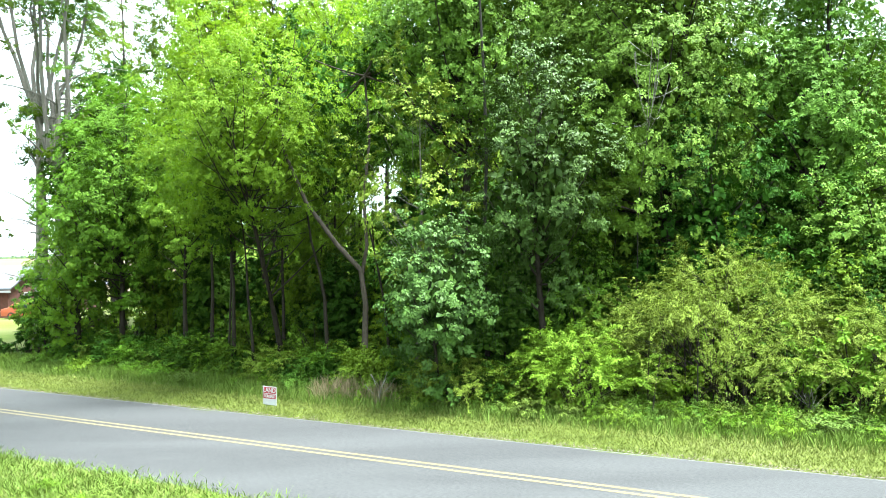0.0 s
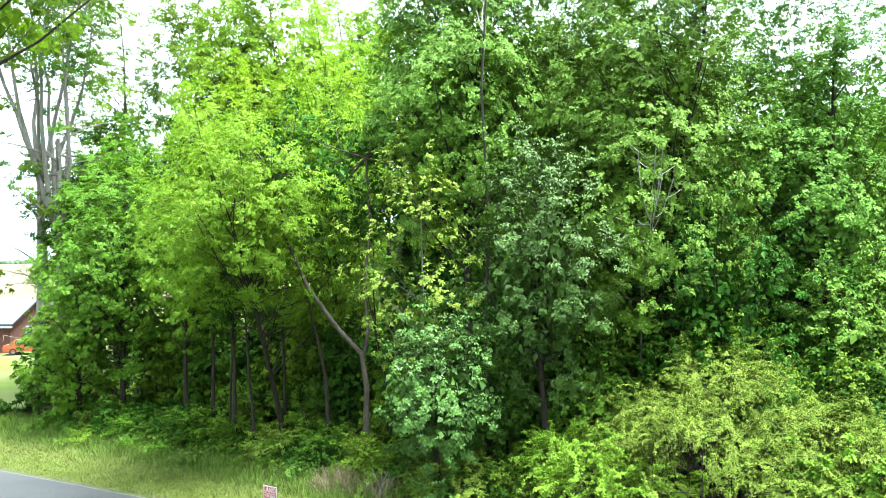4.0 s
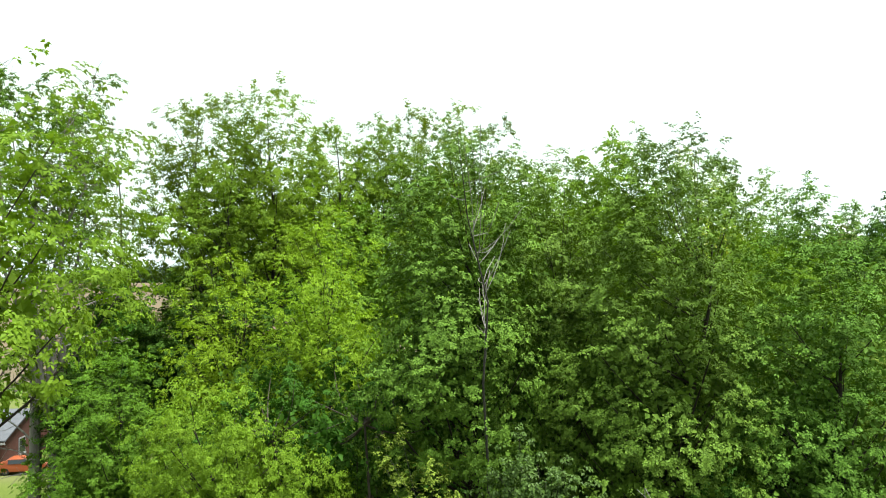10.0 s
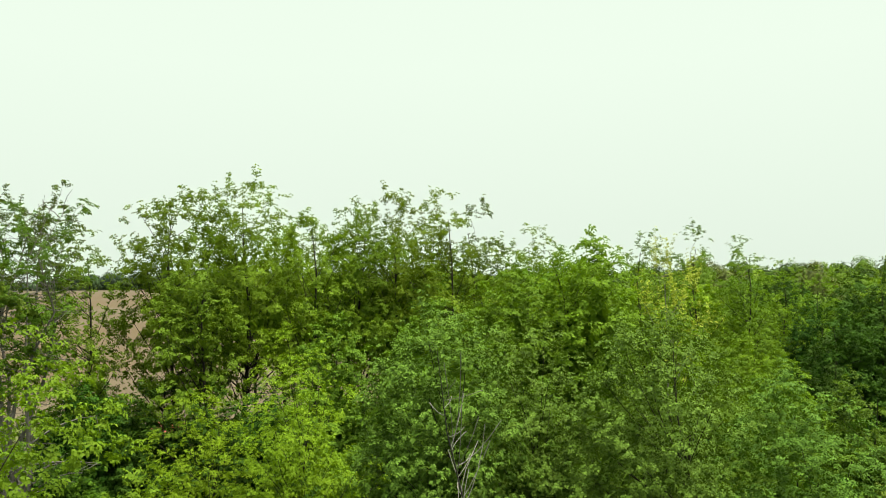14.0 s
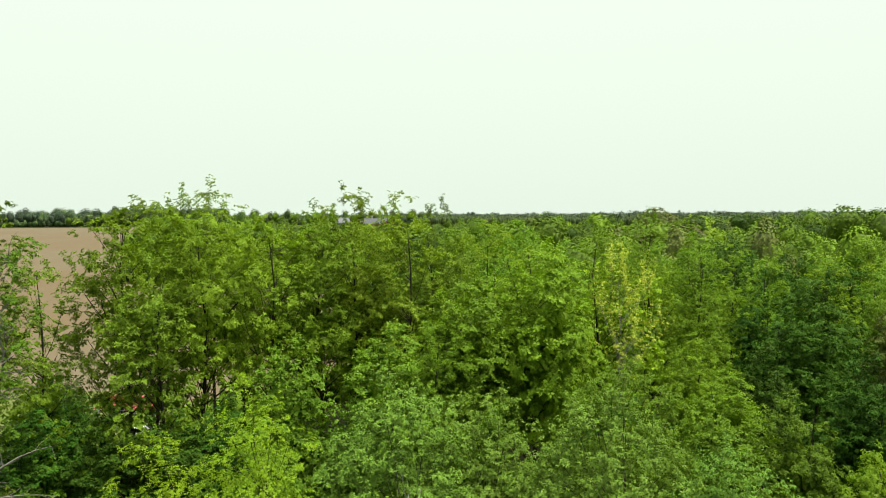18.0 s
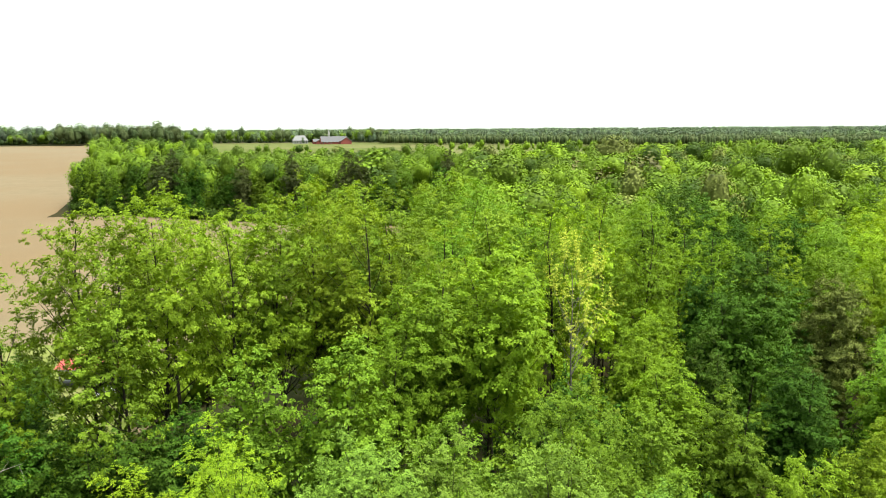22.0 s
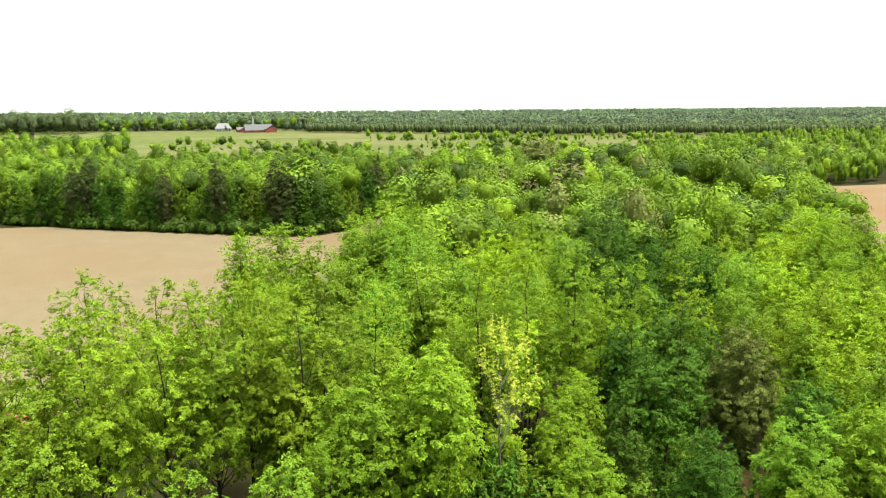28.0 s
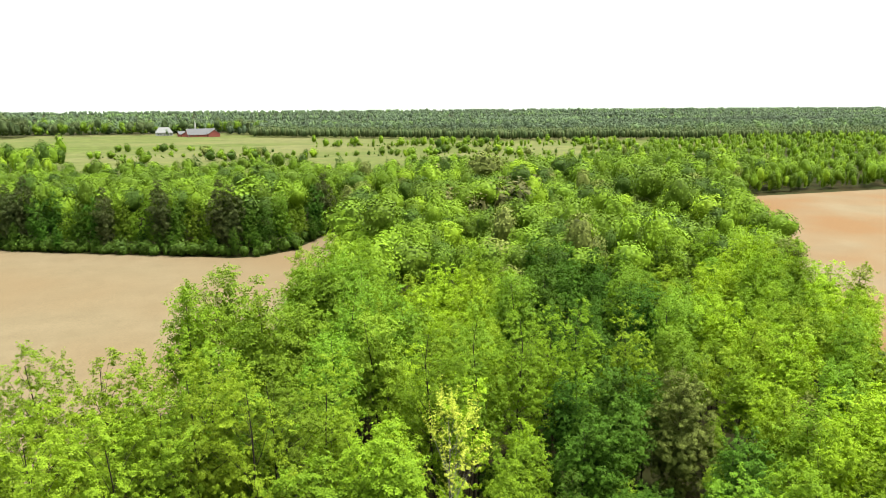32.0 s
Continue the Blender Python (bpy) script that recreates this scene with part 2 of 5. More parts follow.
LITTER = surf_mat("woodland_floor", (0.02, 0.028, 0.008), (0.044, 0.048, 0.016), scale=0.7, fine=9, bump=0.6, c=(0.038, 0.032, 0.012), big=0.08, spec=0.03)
SOIL = surf_mat("tilled_soil", (0.184, 0.143, 0.086), (0.220, 0.173, 0.109), scale=0.12, fine=2.5, bump=0.5, c=(0.197, 0.139, 0.078), big=0.012, rough=0.95, spec=0.1)
BROWNPINE = leaf_mat("brown_needle", (0.085, 0.095, 0.03), (0.15, 0.15, 0.05), tint=True, trans=0.1, hue_jit=0.01, val_jit=0.15)
REDSOIL = surf_mat("red_soil", (0.202, 0.150, 0.092), (0.236, 0.182, 0.116), scale=0.05, fine=2.5, bump=0.5, c=(0.218, 0.124, 0.058), big=0.014, rough=0.95, spec=0.1)
MEADOW = surf_mat("meadow_grass", (0.085, 0.125, 0.028), (0.15, 0.165, 0.055), scale=0.05, fine=0.35, bump=0.3, c=(0.16, 0.165, 0.07), big=0.02, rough=0.95, spec=0.03, stretch=(0.3, 1, 1), grit=0.45)
LAWN = surf_mat("lawn_grass", (0.085, 0.12, 0.018), (0.13, 0.158, 0.034), scale=0.8, fine=14, bump=0.6, c=(0.15, 0.165, 0.05), big=0.2, rough=0.9, spec=0.03)
YARD = surf_mat("yard_grass", (0.13, 0.185, 0.03), (0.18, 0.225, 0.05), scale=0.5, fine=9, bump=0.5, c=(0.2, 0.215, 0.075), big=0.12, rough=0.9, spec=0.03)
ASPHALT = surf_mat("asphalt", (0.066, 0.067, 0.066), (0.079, 0.0795, 0.078), scale=2.2, fine=34, bump=0.6, c=(0.09, 0.091, 0.089), big=0.3, rough=0.85, stretch=(0.35, 1.6, 1), turn=27.3, grit=0.5, spec=0.12)
LINEPAINT = surf_mat("worn_yellow_paint", (0.14, 0.112, 0.055), (0.26, 0.212, 0.10), scale=7, fine=40, bump=0.3, grit=0.5)
EDGEPAINT = surf_mat("worn_white_paint", (0.07, 0.07, 0.066), (0.2, 0.195, 0.18), scale=9, fine=40, bump=0.3, grit=0.5)
GRAVEL = surf_mat("roadside_gravel", (0.2, 0.17, 0.12), (0.38, 0.33, 0.26), scale=9, fine=40, bump=0.4)


# ---- mesh helpers ----
def tri_mesh(name, verts, tris, material, tint=None, smooth=False):
    me = bpy.data.meshes.new(name)
    verts = np.asarray(verts, dtype=np.float32)
    tris = np.asarray(tris, dtype=np.int32)
    me.vertices.add(len(verts))
    me.vertices.foreach_set("co", verts.ravel())
    me.loops.add(tris.size)
    me.loops.foreach_set("vertex_index", tris.ravel())
    me.polygons.add(len(tris))
    me.polygons.foreach_set("loop_start", np.arange(0, tris.size, 3, dtype=np.int32))
    if smooth:
        me.polygons.foreach_set("use_smooth", np.ones(len(tris), dtype=bool))
    me.update(calc_edges=True)
    if tint is not None:
        at = me.attributes.new("tint", "FLOAT", "POINT")
        at.data.foreach_set("value", np.asarray(tint, dtype=np.float32))
    me.materials.append(material)
    return me


def part(name, data, parent, material=None, label=""):
    """One mesh object under a thing or under a part; data is a bmesh or a mesh."""
    if isinstance(data, bmesh.types.BMesh):
        me = bpy.data.meshes.new(name)
        data.to_mesh(me)
        data.free()
        data = me
    if material:
        data.materials.clear()
        data.materials.append(material)
    ob = new(name, data)
    ob.parent = parent
    return tagged(ob, label)


def unit(v):
    return v / np.maximum(np.linalg.norm(v, axis=-1, keepdims=True), 1e-9)


def ground_z(x, y):
    """The land lies flat by the road and climbs gently away from it."""
    s = np.clip((np.asarray(y, dtype=float) - 60) / 740, 0, 1)
    return RISE * s * s * (3 - 2 * s) + 0 * np.asarray(x, dtype=float)


RISE = 16.0


def tubes(paths, sides=6):
    """Tapered round limbs: paths is a list of (points, radii)."""
    V, T, n = [], [], 0
    ang = np.arange(sides) * 2 * np.pi / sides
    for pts, rad in paths:
        pts = np.asarray(pts, dtype=float)
        k = len(pts)
        d = unit(np.gradient(pts, axis=0))
        ref = np.where(np.abs(d[:, 2:3]) > 0.9, np.array([[1.0, 0, 0]]), np.array([[0, 0, 1.0]]))
        u = unit(np.cross(d, ref))
        w = np.cross(d, u)
        ring = pts[:, None] + np.asarray(rad)[:, None, None] * (np.cos(ang)[None, :, None] * u[:, None] + np.sin(ang)[None, :, None] * w[:, None])
        V.append(ring.reshape(-1, 3))
        i = (np.arange(k - 1)[:, None] * sides + np.arange(sides)[None]).ravel()
        j = (np.arange(k - 1)[:, None] * sides + (np.arange(sides)[None] + 1) % sides).ravel()
        T.append(n + np.concatenate([np.stack([i, j, j + sides], 1), np.stack([i, j + sides, i + sides], 1)]))
        n += k * sides
    return np.concatenate(V), np.concatenate(T)


def ball(level):
    bm = bmesh.new()
    bmesh.ops.create_icosphere(bm, subdivisions=level, radius=1)
    V = np.array([v.co[:] for v in bm.verts])
    T = np.array([[v.index for v in f.verts] for f in bm.faces])
    bm.free()
    return V, T


ICO0, ICO1, ICO2 = ball(1), ball(2), ball(3)


def lumps(rng, centres, radii, template, rough=0.28, flat=0.7):
    """Dense uneven masses of inner foliage."""
    tv, tt = template
    k, n = len(tv), len(centres)
    V = centres[:, None] + tv[None] * (1 + rough * rng.normal(size=(n, k, 1))) * np.asarray(radii)[:, None, None] * np.array([1, 1, flat])
    T = tt[None] + (np.arange(n) * k)[:, None, None]
    return V.reshape(-1, 3), T.reshape(-1, 3)


def rosettes(rng, pos, nrm, count, length, width, droop):
    """Whorls of folded leaves at twig ends: count leaves at each point."""
    n = len(pos)
    ref = unit(rng.normal(size=(n, 3)))
    t1 = unit(np.cross(nrm, ref))
    t2 = np.cross(nrm, t1)
    az = (np.arange(count)[None] + rng.uniform(-0.35, 0.35, (n, count))) * 2 * np.pi / count
    d = np.cos(az)[..., None] * t1[:, None] + np.sin(az)[..., None] * t2[:, None]
    lift = rng.uniform(-0.3, 0.35, (n, count, 1))
    a = d + lift * nrm[:, None]
    a[..., 2] -= droop
    a = unit(a)
    up = nrm[:, None] + 0.2 * rng.normal(size=(n, count, 3))
    s = unit(np.cross(a, up))
    q = np.cross(s, a)
    L = length * rng.uniform(0.65, 1.25, (n, count, 1))
    W = width * rng.uniform(0.75, 1.2, (n, count, 1))
    base = pos[:, None] + a * 0.12 * L
    mid = pos[:, None] + a * 0.55 * L + q * 0.05 * L
    tip = pos[:, None] + a * L
    tip[..., 2:] -= 0.18 * L
    left = mid + s * W * 0.5 + q * 0.07 * L
    right = mid - s * W * 0.5 + q * 0.07 * L
    V = np.stack([base, left, tip, right], axis=2).reshape(-1, 3)
    b = np.arange(n * count) * 4
    T = np.stack([np.stack([b, b + 1, b + 2], 1), np.stack([b, b + 2, b + 3], 1)], 1).reshape(-1, 3)
    return V, T


PROFILES = {
    "round": lambda h: np.sin(np.pi * (0.1 + 0.86 * h)) ** 0.65,
    "oval": lambda h: np.sin(np.pi * (0.06 + 0.9 * h) ** 0.85) ** 0.8,
    "cone": lambda h: (1.02 - h) ** 0.75,
    "vase": lambda h: np.sin(np.pi * (0.05 + 0.85 * h) ** 1.35) ** 0.75,
    "dome": lambda h: np.minimum(1.0, 0.6 + 2.2 * h) * np.clip(1 - np.asarray(h) ** 3.6, 0.03, 1) ** 0.6,
    "column": lambda h: np.minimum(1, 4 * (1.02 - h)) ** 0.6,
}


def clumps_in(rng, n, z0, z1, rad, profile, size, lean=(0, 0)):
    """Leafy masses on branch ends, spread through the envelope of a crown."""
    f = PROFILES[profile]
    P, tries = [], 0
    gap = size * 1.25
    lobe = rng.uniform(0, 1, (10, 2)) * np.array([2 * math.pi, 1.05])
    while len(P) < n and tries < n * 60:
        tries += 1
        h = rng.uniform(0, 1)
        w = float(f(np.array(h)))
        if rng.uniform() > 0.06 + 0.94 * w * w:
            continue
        r = rad * w * math.sqrt(rng.uniform(0.06, 1.0))
        th = rng.uniform(0, 2 * math.pi)
        turn = np.abs((lobe[:, 0] - th + math.pi) % (2 * math.pi) - math.pi) / 2.2
        r *= 0.74 + 0.34 * math.exp(-float(np.min(turn ** 2 + (lobe[:, 1] - h) ** 2)) / 0.035)
        p = np.array([r * math.cos(th) + lean[0] * h, r * math.sin(th) + lean[1] * h, z0 + (z1 - z0) * h])
        if P and np.min(np.linalg.norm(np.array(P) - p, axis=1)) < gap * (0.6 + 0.4 * rng.uniform()):
            continue
        P.append(p)
    return np.array(P)


def crown_of(rng, C, size, per, count, length, width, droop, shoots=0, flat=0.75, axis_xy=(0, 0), zmid=0, up=0.5, sag=0.3, core=0, reach=0.75, tuft=1.0):
    """Leaf mesh for clump centres C: each clump is a dome of leafy sprays, thin beneath, with gaps between the sprays."""
    n = len(C)
    out = unit(C - np.array([axis_xy[0], axis_xy[1], zmid]))
    each = max(3, min(9, per // 6))
    k = max(3, round(per / each))
    d = unit(rng.normal(size=(n, k, 3)) * np.array([1, 1, 0.8]) + 0.55 * out[:, None] + np.array([0, 0, 0.45]))
    r = rng.uniform(0.6, 1.0, (n, k, 1)) ** 0.5
    inner = rng.uniform(size=(n, k, 1)) < 0.08
    r = np.where(inner, r * rng.uniform(0.1, 0.7, (n, k, 1)), r)
    sz = size * rng.uniform(0.6, 1.3, (n, 1, 1))
    ragged = 1 + 0.17 * rng.normal(size=(n, k, 1))
    pos = C[:, None] + d * r * ragged * sz * np.array([1, 1, flat])
    pos[..., 2] -= sag * size * (d[..., 0] ** 2 + d[..., 1] ** 2)
    nrm = unit(d * 0.7 + out[:, None] * 0.7 + np.array([0, 0, up]) + 0.25 * rng.normal(size=(n, k, 3)))
    # the leaves of a spray lie along one twig and face much the same way
    twig = unit(d * np.array([1, 1, 0.3]) + 0.5 * rng.normal(size=(n, k, 3)))
    run = 0.2 * tuft * size * rng.uniform(-1.2, 1.2, (n, k, each, 1))
    pos = pos[:, :, None] + twig[:, :, None] * run + 0.085 * tuft * size * rng.normal(size=(n, k, each, 3)) * np.array([1, 1, 0.7])
    pos[..., 2] -= 0.25 * np.abs(run[..., 0])
    nrm = unit(nrm[:, :, None] + 0.22 * rng.normal(size=(n, k, each, 3)))
    pos, nrm = pos.reshape(-1, 3), nrm.reshape(-1, 3)
    if shoots:
        wgt = (C[:, 2] - C[:, 2].min() + 0.2) ** 2
        top = C[rng.choice(n, max(1, int(n * shoots)), p=wgt / wgt.sum())]
        k = 7
        dirs = unit(unit(top - np.array([axis_xy[0], axis_xy[1], zmid])) * 0.7 + np.array([0, 0, 1.0]) + 0.3 * rng.normal(size=top.shape))
        ln = reach * rng.uniform(0.7, 1.5, (len(top), 1, 1))
        sp = top[:, None] + dirs[:, None] * (np.linspace(0.0, 1, k)[None, :, None] * ln + 0.35 * size) + 0.09 * size * rng.normal(size=(len(top), k, 3))
        pos = np.concatenate([pos, sp.reshape(-1, 3)])
        nrm = np.concatenate([nrm, unit(np.repeat(dirs, k, 0) + 0.5 * rng.normal(size=(len(top) * k, 3)))])
    V, T = rosettes(rng, pos, nrm, count, length, width, droop)
    if core:
        axis = np.array([axis_xy[0], axis_xy[1], zmid])
        q = (axis + (C - axis) * rng.uniform(0.2, 0.7, (n, 1)))[:, None] + 0.5 * size * rng.normal(size=(n, core, 3))
        q[..., 2] = np.maximum(q[..., 2], C[:, 2].min() - 0.3 * size)
        wide = min(2.6, 0.5 / length)
        V2, T2 = rosettes(rng, q.reshape(-1, 3), unit(rng.normal(size=(n * core, 3)) + np.array([0, 0, 0.6])), 3, length * wide, width * wide * 1.08, droop)
        V, T = np.concatenate([V, V2]), np.concatenate([T, T2 + len(V)])
    return V, T


def bent(a, b, rng, k=5, sag=0.12):
    """A limb that curves from a up and out to b."""
    t = np.linspace(0, 1, k)[:, None]
    m = (a + b) / 2
    m = m + np.array([0, 0, -sag]) * np.linalg.norm(b - a) + 0.08 * np.linalg.norm(b - a) * rng.normal(size=3)
    return (1 - t) ** 2 * a + 2 * t * (1 - t) * m + t * t * b


def wood_of(rng, C, height, girth, lean=(0, 0), limbs=40, sides=6, fork=0.3, stem=None, thick=1.0):
    """Trunk with limbs that reach the clumps."""
    k = 9
    t = np.linspace(0, 1, k)
    sway = np.cumsum(rng.normal(size=(k, 2)) * 0.012 * height, axis=0) * t[:, None]
    trunk = np.stack([lean[0] * t ** 1.5 + sway[:, 0], lean[1] * t ** 1.5 + sway[:, 1], t * height - 0.15], 1)
    rad = girth * (1 - 0.9 * t) * (1 + 0.5 * np.exp(-t * 25))
    paths = [(trunk, rad)]
    pick = C if len(C) <= limbs else C[rng.choice(len(C), limbs, replace=False)]
    for c in pick:
        reach = math.hypot(c[0] - lean[0] * 0.5, c[1] - lean[1] * 0.5)
        zb = min(max(c[2] - rng.uniform(0.5, 1.0) * reach - rng.uniform(0, 0.08) * height, fork * height * rng.uniform(0.75, 1.7)), 0.93 * height, c[2] - 0.1 * reach)
        s = min(max(zb / height, 0.02), 0.95)
        a = np.array([np.interp(s, t, trunk[:, i]) for i in range(3)])
        r0 = float(np.interp(s, t, rad)) * rng.uniform(0.3, 0.5) * thick
        line = bent(a, c, rng)
        paths.append((line, np.linspace(r0, 0.012 * thick + 0.05 * r0, len(line))))
    return tubes(paths, sides)


def tree_meshes(seed, height, crown0, rad, leaf, bark, profile="round", clumps=60, size=0.9, per=30, count=5, length=0.2, width=0.13,
                droop=0.25, shoots=0.3, girth=0.18, lean=(0, 0), limbs=30, sides=6, flat=0.75, fork=0.3, up=0.5, thick=1.0, sag=0.3, core=5, leader=0.92, reach=0.75, tuft=1.0):
    rng = np.random.default_rng(seed)
    C = clumps_in(rng, clumps, crown0, height - size * 0.6, rad - size * 0.5, profile, size, lean)
    V, T = crown_of(rng, C, size, per, count, length, width, droop, shoots, flat, (lean[0] * 0.5, lean[1] * 0.5), crown0 + 0.35 * (height - crown0), up, sag, core, reach, tuft)
    crown = tri_mesh("crown", V, T, leaf)
    V, T = wood_of(rng, C, height * leader, girth, lean, limbs, sides, fork, thick=thick)
    trunk = tri_mesh("trunk", V, T, bark, smooth=True)
    return trunk, crown


def place_tree(name, meshes, x, y, spin=0.0, scale=1.0, label="", category="tree", group="", zs=None):
    root = new(name)
    for nm, me in zip(("trunk", "crown"), meshes):
        part(nm, me, root)
    root.matrix_basis = Matrix.LocRotScale((x, y, float(ground_z(x, y))), Euler((0, 0, spin)), (scale, scale, zs or scale))
    return tagged(root, label, category, group)


# ---- ground, road, fields ----
def sheet(name, xs, ys, material, lift=0.0):
    """A strip of land over rows of y; xs gives the left and right end for each row."""
    ys = np.asarray(ys, dtype=float)
    cols = 24
    V = []
    for y, (a, b) in zip(ys, xs):
        x = np.linspace(a, b, cols)
        V.append(np.stack([x, np.full(cols, y), ground_z(x, y) + lift], 1))
    V = np.concatenate(V)
    i = (np.arange(len(ys) - 1)[:, None] * cols + np.arange(cols - 1)[None]).ravel()
    T = np.concatenate([np.stack([i, i + 1, i + cols + 1], 1), np.stack([i, i + cols + 1, i + cols], 1)])
    return new(name, tri_mesh(name, V, T, material))


gy = np.concatenate([np.arange(-400, 60, 20), np.arange(60, 830, 14), np.geomspace(830, 4800, 12)])
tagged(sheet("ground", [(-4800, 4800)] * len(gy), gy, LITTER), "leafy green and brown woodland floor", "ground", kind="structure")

ROAD_DIR = np.array([0.889, -0.459])
ROAD_ACROSS = np.array([0.459, 0.889])
ROAD_MID, ROAD_NEAR, ROAD_FAR = 14.68, 11.25, 17.6


def along(u, n):
    """Ground place u metres along the road and n metres across from the camera's foot."""
    p = ROAD_DIR * u + ROAD_ACROSS * n
    return float(p[0]), float(p[1])


def ribbon(name, n0, n1, z, material, u0=-160, u1=120, step=1.0, rag=0.0, depth=0.0):
    """A strip along the road; ragged strips thin out towards their edges."""
    rng = np.random.default_rng(5)
    us = np.arange(u0, u1, step)
    V = []
    c = 2 + (2 + int((n1 - n0) / 2) if rag else 0)
    for u in us:
        a, b = n0 + rng.normal() * rag, n1 + rng.normal() * rag
        row = [a, *np.linspace(a + 0.15, b - 0.15, c - 2), b] if rag else [a, b]
        for k, n in enumerate(row):
            V.append((*along(u, n), z - (depth if rag and k in (0, c - 1) else 0)))
    i = (np.arange(len(us) - 1)[:, None] * c + np.arange(c - 1)[None]).ravel()
    T = np.concatenate([np.stack([i, i + 1, i + c + 1], 1), np.stack([i, i + c + 1, i + c], 1)])[:, ::-1]
    return new(name, tri_mesh(name, V, T, material))


tagged(ribbon("verge_far", ROAD_FAR - 0.5, 24.0, 0.02, LAWN, rag=0.3, depth=0.015), "mown yellow-green grass verge beside the road", "verge", kind="structure")
tagged(ribbon("verge_near", -30.0, ROAD_NEAR + 0.5, 0.02, LAWN, rag=0.2, depth=0.015), "patchy roadside grass", "verge", kind="structure")
tagged(ribbon("road", ROAD_NEAR, ROAD_FAR, 0.06, ASPHALT, rag=0.05, depth=0.06), "grey two-lane asphalt road, weathered", "road", kind="structure")
for nm, n in (("centre_line_1", ROAD_MID - 0.14), ("centre_line_2", ROAD_MID + 0.14)):
    tagged(ribbon(nm, n - 0.062, n + 0.062, 0.065, LINEPAINT), "faded yellow centre line", "road marking", kind="structure")
for nm, n in (("edge_line_1", ROAD_FAR - 0.16),):
    tagged(ribbon(nm, n - 0.035, n + 0.035, 0.065, EDGEPAINT), "worn white edge line", "road marking", kind="structure")

fy = np.arange(86, 300, 12.0)
fr_x = np.interp(fy, [86, 101, 117, 126, 150, 240, 285, 300], [-24, -19, -9, 6, 22, 42, 49, 52])
tagged(sheet("field_west", [(-900, x) for x in fr_x], fy, SOIL, 0.14), "bare tilled tan field", "field", kind="structure")
fy = np.arange(290, 1010, 12.0)
tagged(sheet("field_northwest", [(-900, np.interp(y, [298, 400, 425, 1010], [-108, -128, -134, -288])) for y in fy], fy, SOIL, 0.14), "bare tilled tan field", "field", kind="structure")
fy = np.arange(92, 322, 10.0)
fl_x = np.interp(fy, [92, 99, 122, 146, 167, 193, 226, 322], [112, 119, 128, 147, 160, 174, 198, 272])
tagged(sheet("field_east", [(x, 900) for x in fl_x], fy, REDSOIL, 0.14), "bare tilled field of tan and reddish soil", "field", kind="structure")
fy = np.arange(470, 1080, 14.0)
tagged(sheet("meadow", [(-0.27 * y, np.interp(y, [470, 560, 640, 1080], [260, 500, 900, 900])) for y in fy], fy, MEADOW, 0.16), "rough cut-over meadow with dry grass", "meadow", kind="structure")
fy = np.arange(31, 130, 5.0)
tagged(sheet("lawn", [(-200, np.interp(y, [31, 80, 95, 112, 130], [-23.5, -24, -26, -27, -36])) for y in fy], fy, YARD, 0.2), "bright mown lawn round the brick house", "lawn", kind="structure")
TRACK = surf_mat("track_earth", (0.06, 0.05, 0.018), (0.1, 0.075, 0.03), scale=0.8, fine=9, bump=0.6, c=(0.07, 0.045, 0.02), big=0.25, spec=0.03)
fy = np.arange(54, 80, 3.0)
tagged(sheet("track", [(54.5 + 0.27 * (y - 66) - 2.4, 54.5 + 0.27 * (y - 66) + 2.4) for y in fy], fy, TRACK, 0.1), "brown grassy track through the wood", "track", kind="structure")
fy = np.arange(248, 400, 6.0)
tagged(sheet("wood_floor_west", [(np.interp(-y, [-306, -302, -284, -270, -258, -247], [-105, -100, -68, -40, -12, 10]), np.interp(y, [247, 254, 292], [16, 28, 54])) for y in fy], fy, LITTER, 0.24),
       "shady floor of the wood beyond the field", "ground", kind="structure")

# ---- trees by the road ----
HERO = dict(core=9, per=150, count=5, length=0.125, width=0.078, size=1.4, sides=7, flat=0.66, limbs=60, sag=0.4, leader=0.78, up=0.5)
DENSE = 0.68
taken = []


def hero(name, x, y, label, leaf, bark=BARK, seed=1, **kw):
    p = dict(HERO)
    p.update(kw)
    p["clumps"] = int(p["clumps"] * DENSE)
    taken.append((x, y, p["rad"]))
    return place_tree(name, tree_meshes(seed, leaf=leaf, bark=bark, **p), x, y, label=label)


hero("drooping_tree", -6.9, 31.0, "light green broadleaf tree with drooping sprays at the wood's edge", FRESH, seed=11, height=15.0, crown0=6.2, rad=4.6,
     clumps=95, droop=0.45, sag=0.55, flat=0.42, lean=(-1.2, -6.4), girth=0.14, fork=0.4, shoots=0.1, length=0.13, width=0.06, profile="dome")
hero("lime_tree", -11.0, 37, "bright lime-green feathery tree", LIME, seed=12, height=19.8, crown0=8, rad=4.0, clumps=90, profile="dome", length=0.11, width=0.05, per=90)
hero("lime_tree", -5.9, 36, "tall bright lime-green feathery tree", LIME, seed=13, height=22.6, crown0=9, rad=3.9, clumps=100, profile="dome", length=0.11, width=0.05, per=90)
hero("slender_birch", -1.0, 25.0, "slender pale-stemmed young tree with sparse yellow-green leaves", OLIVE, STEMBARK, seed=14, height=12.8, crown0=4.2, rad=2.9,
     clumps=80, per=20, girth=0.1, length=0.11, width=0.07, shoots=0.3, size=0.68, fork=0.3, limbs=34, thick=0.5, core=0)
hero("broadleaf_tree", 0.9, 29.2, "tall grey-green broadleaf tree in full leaf", COOL, seed=15, height=24.3, crown0=9.5, rad=4.9, clumps=150, girth=0.26, shoots=0.35, profile="dome")
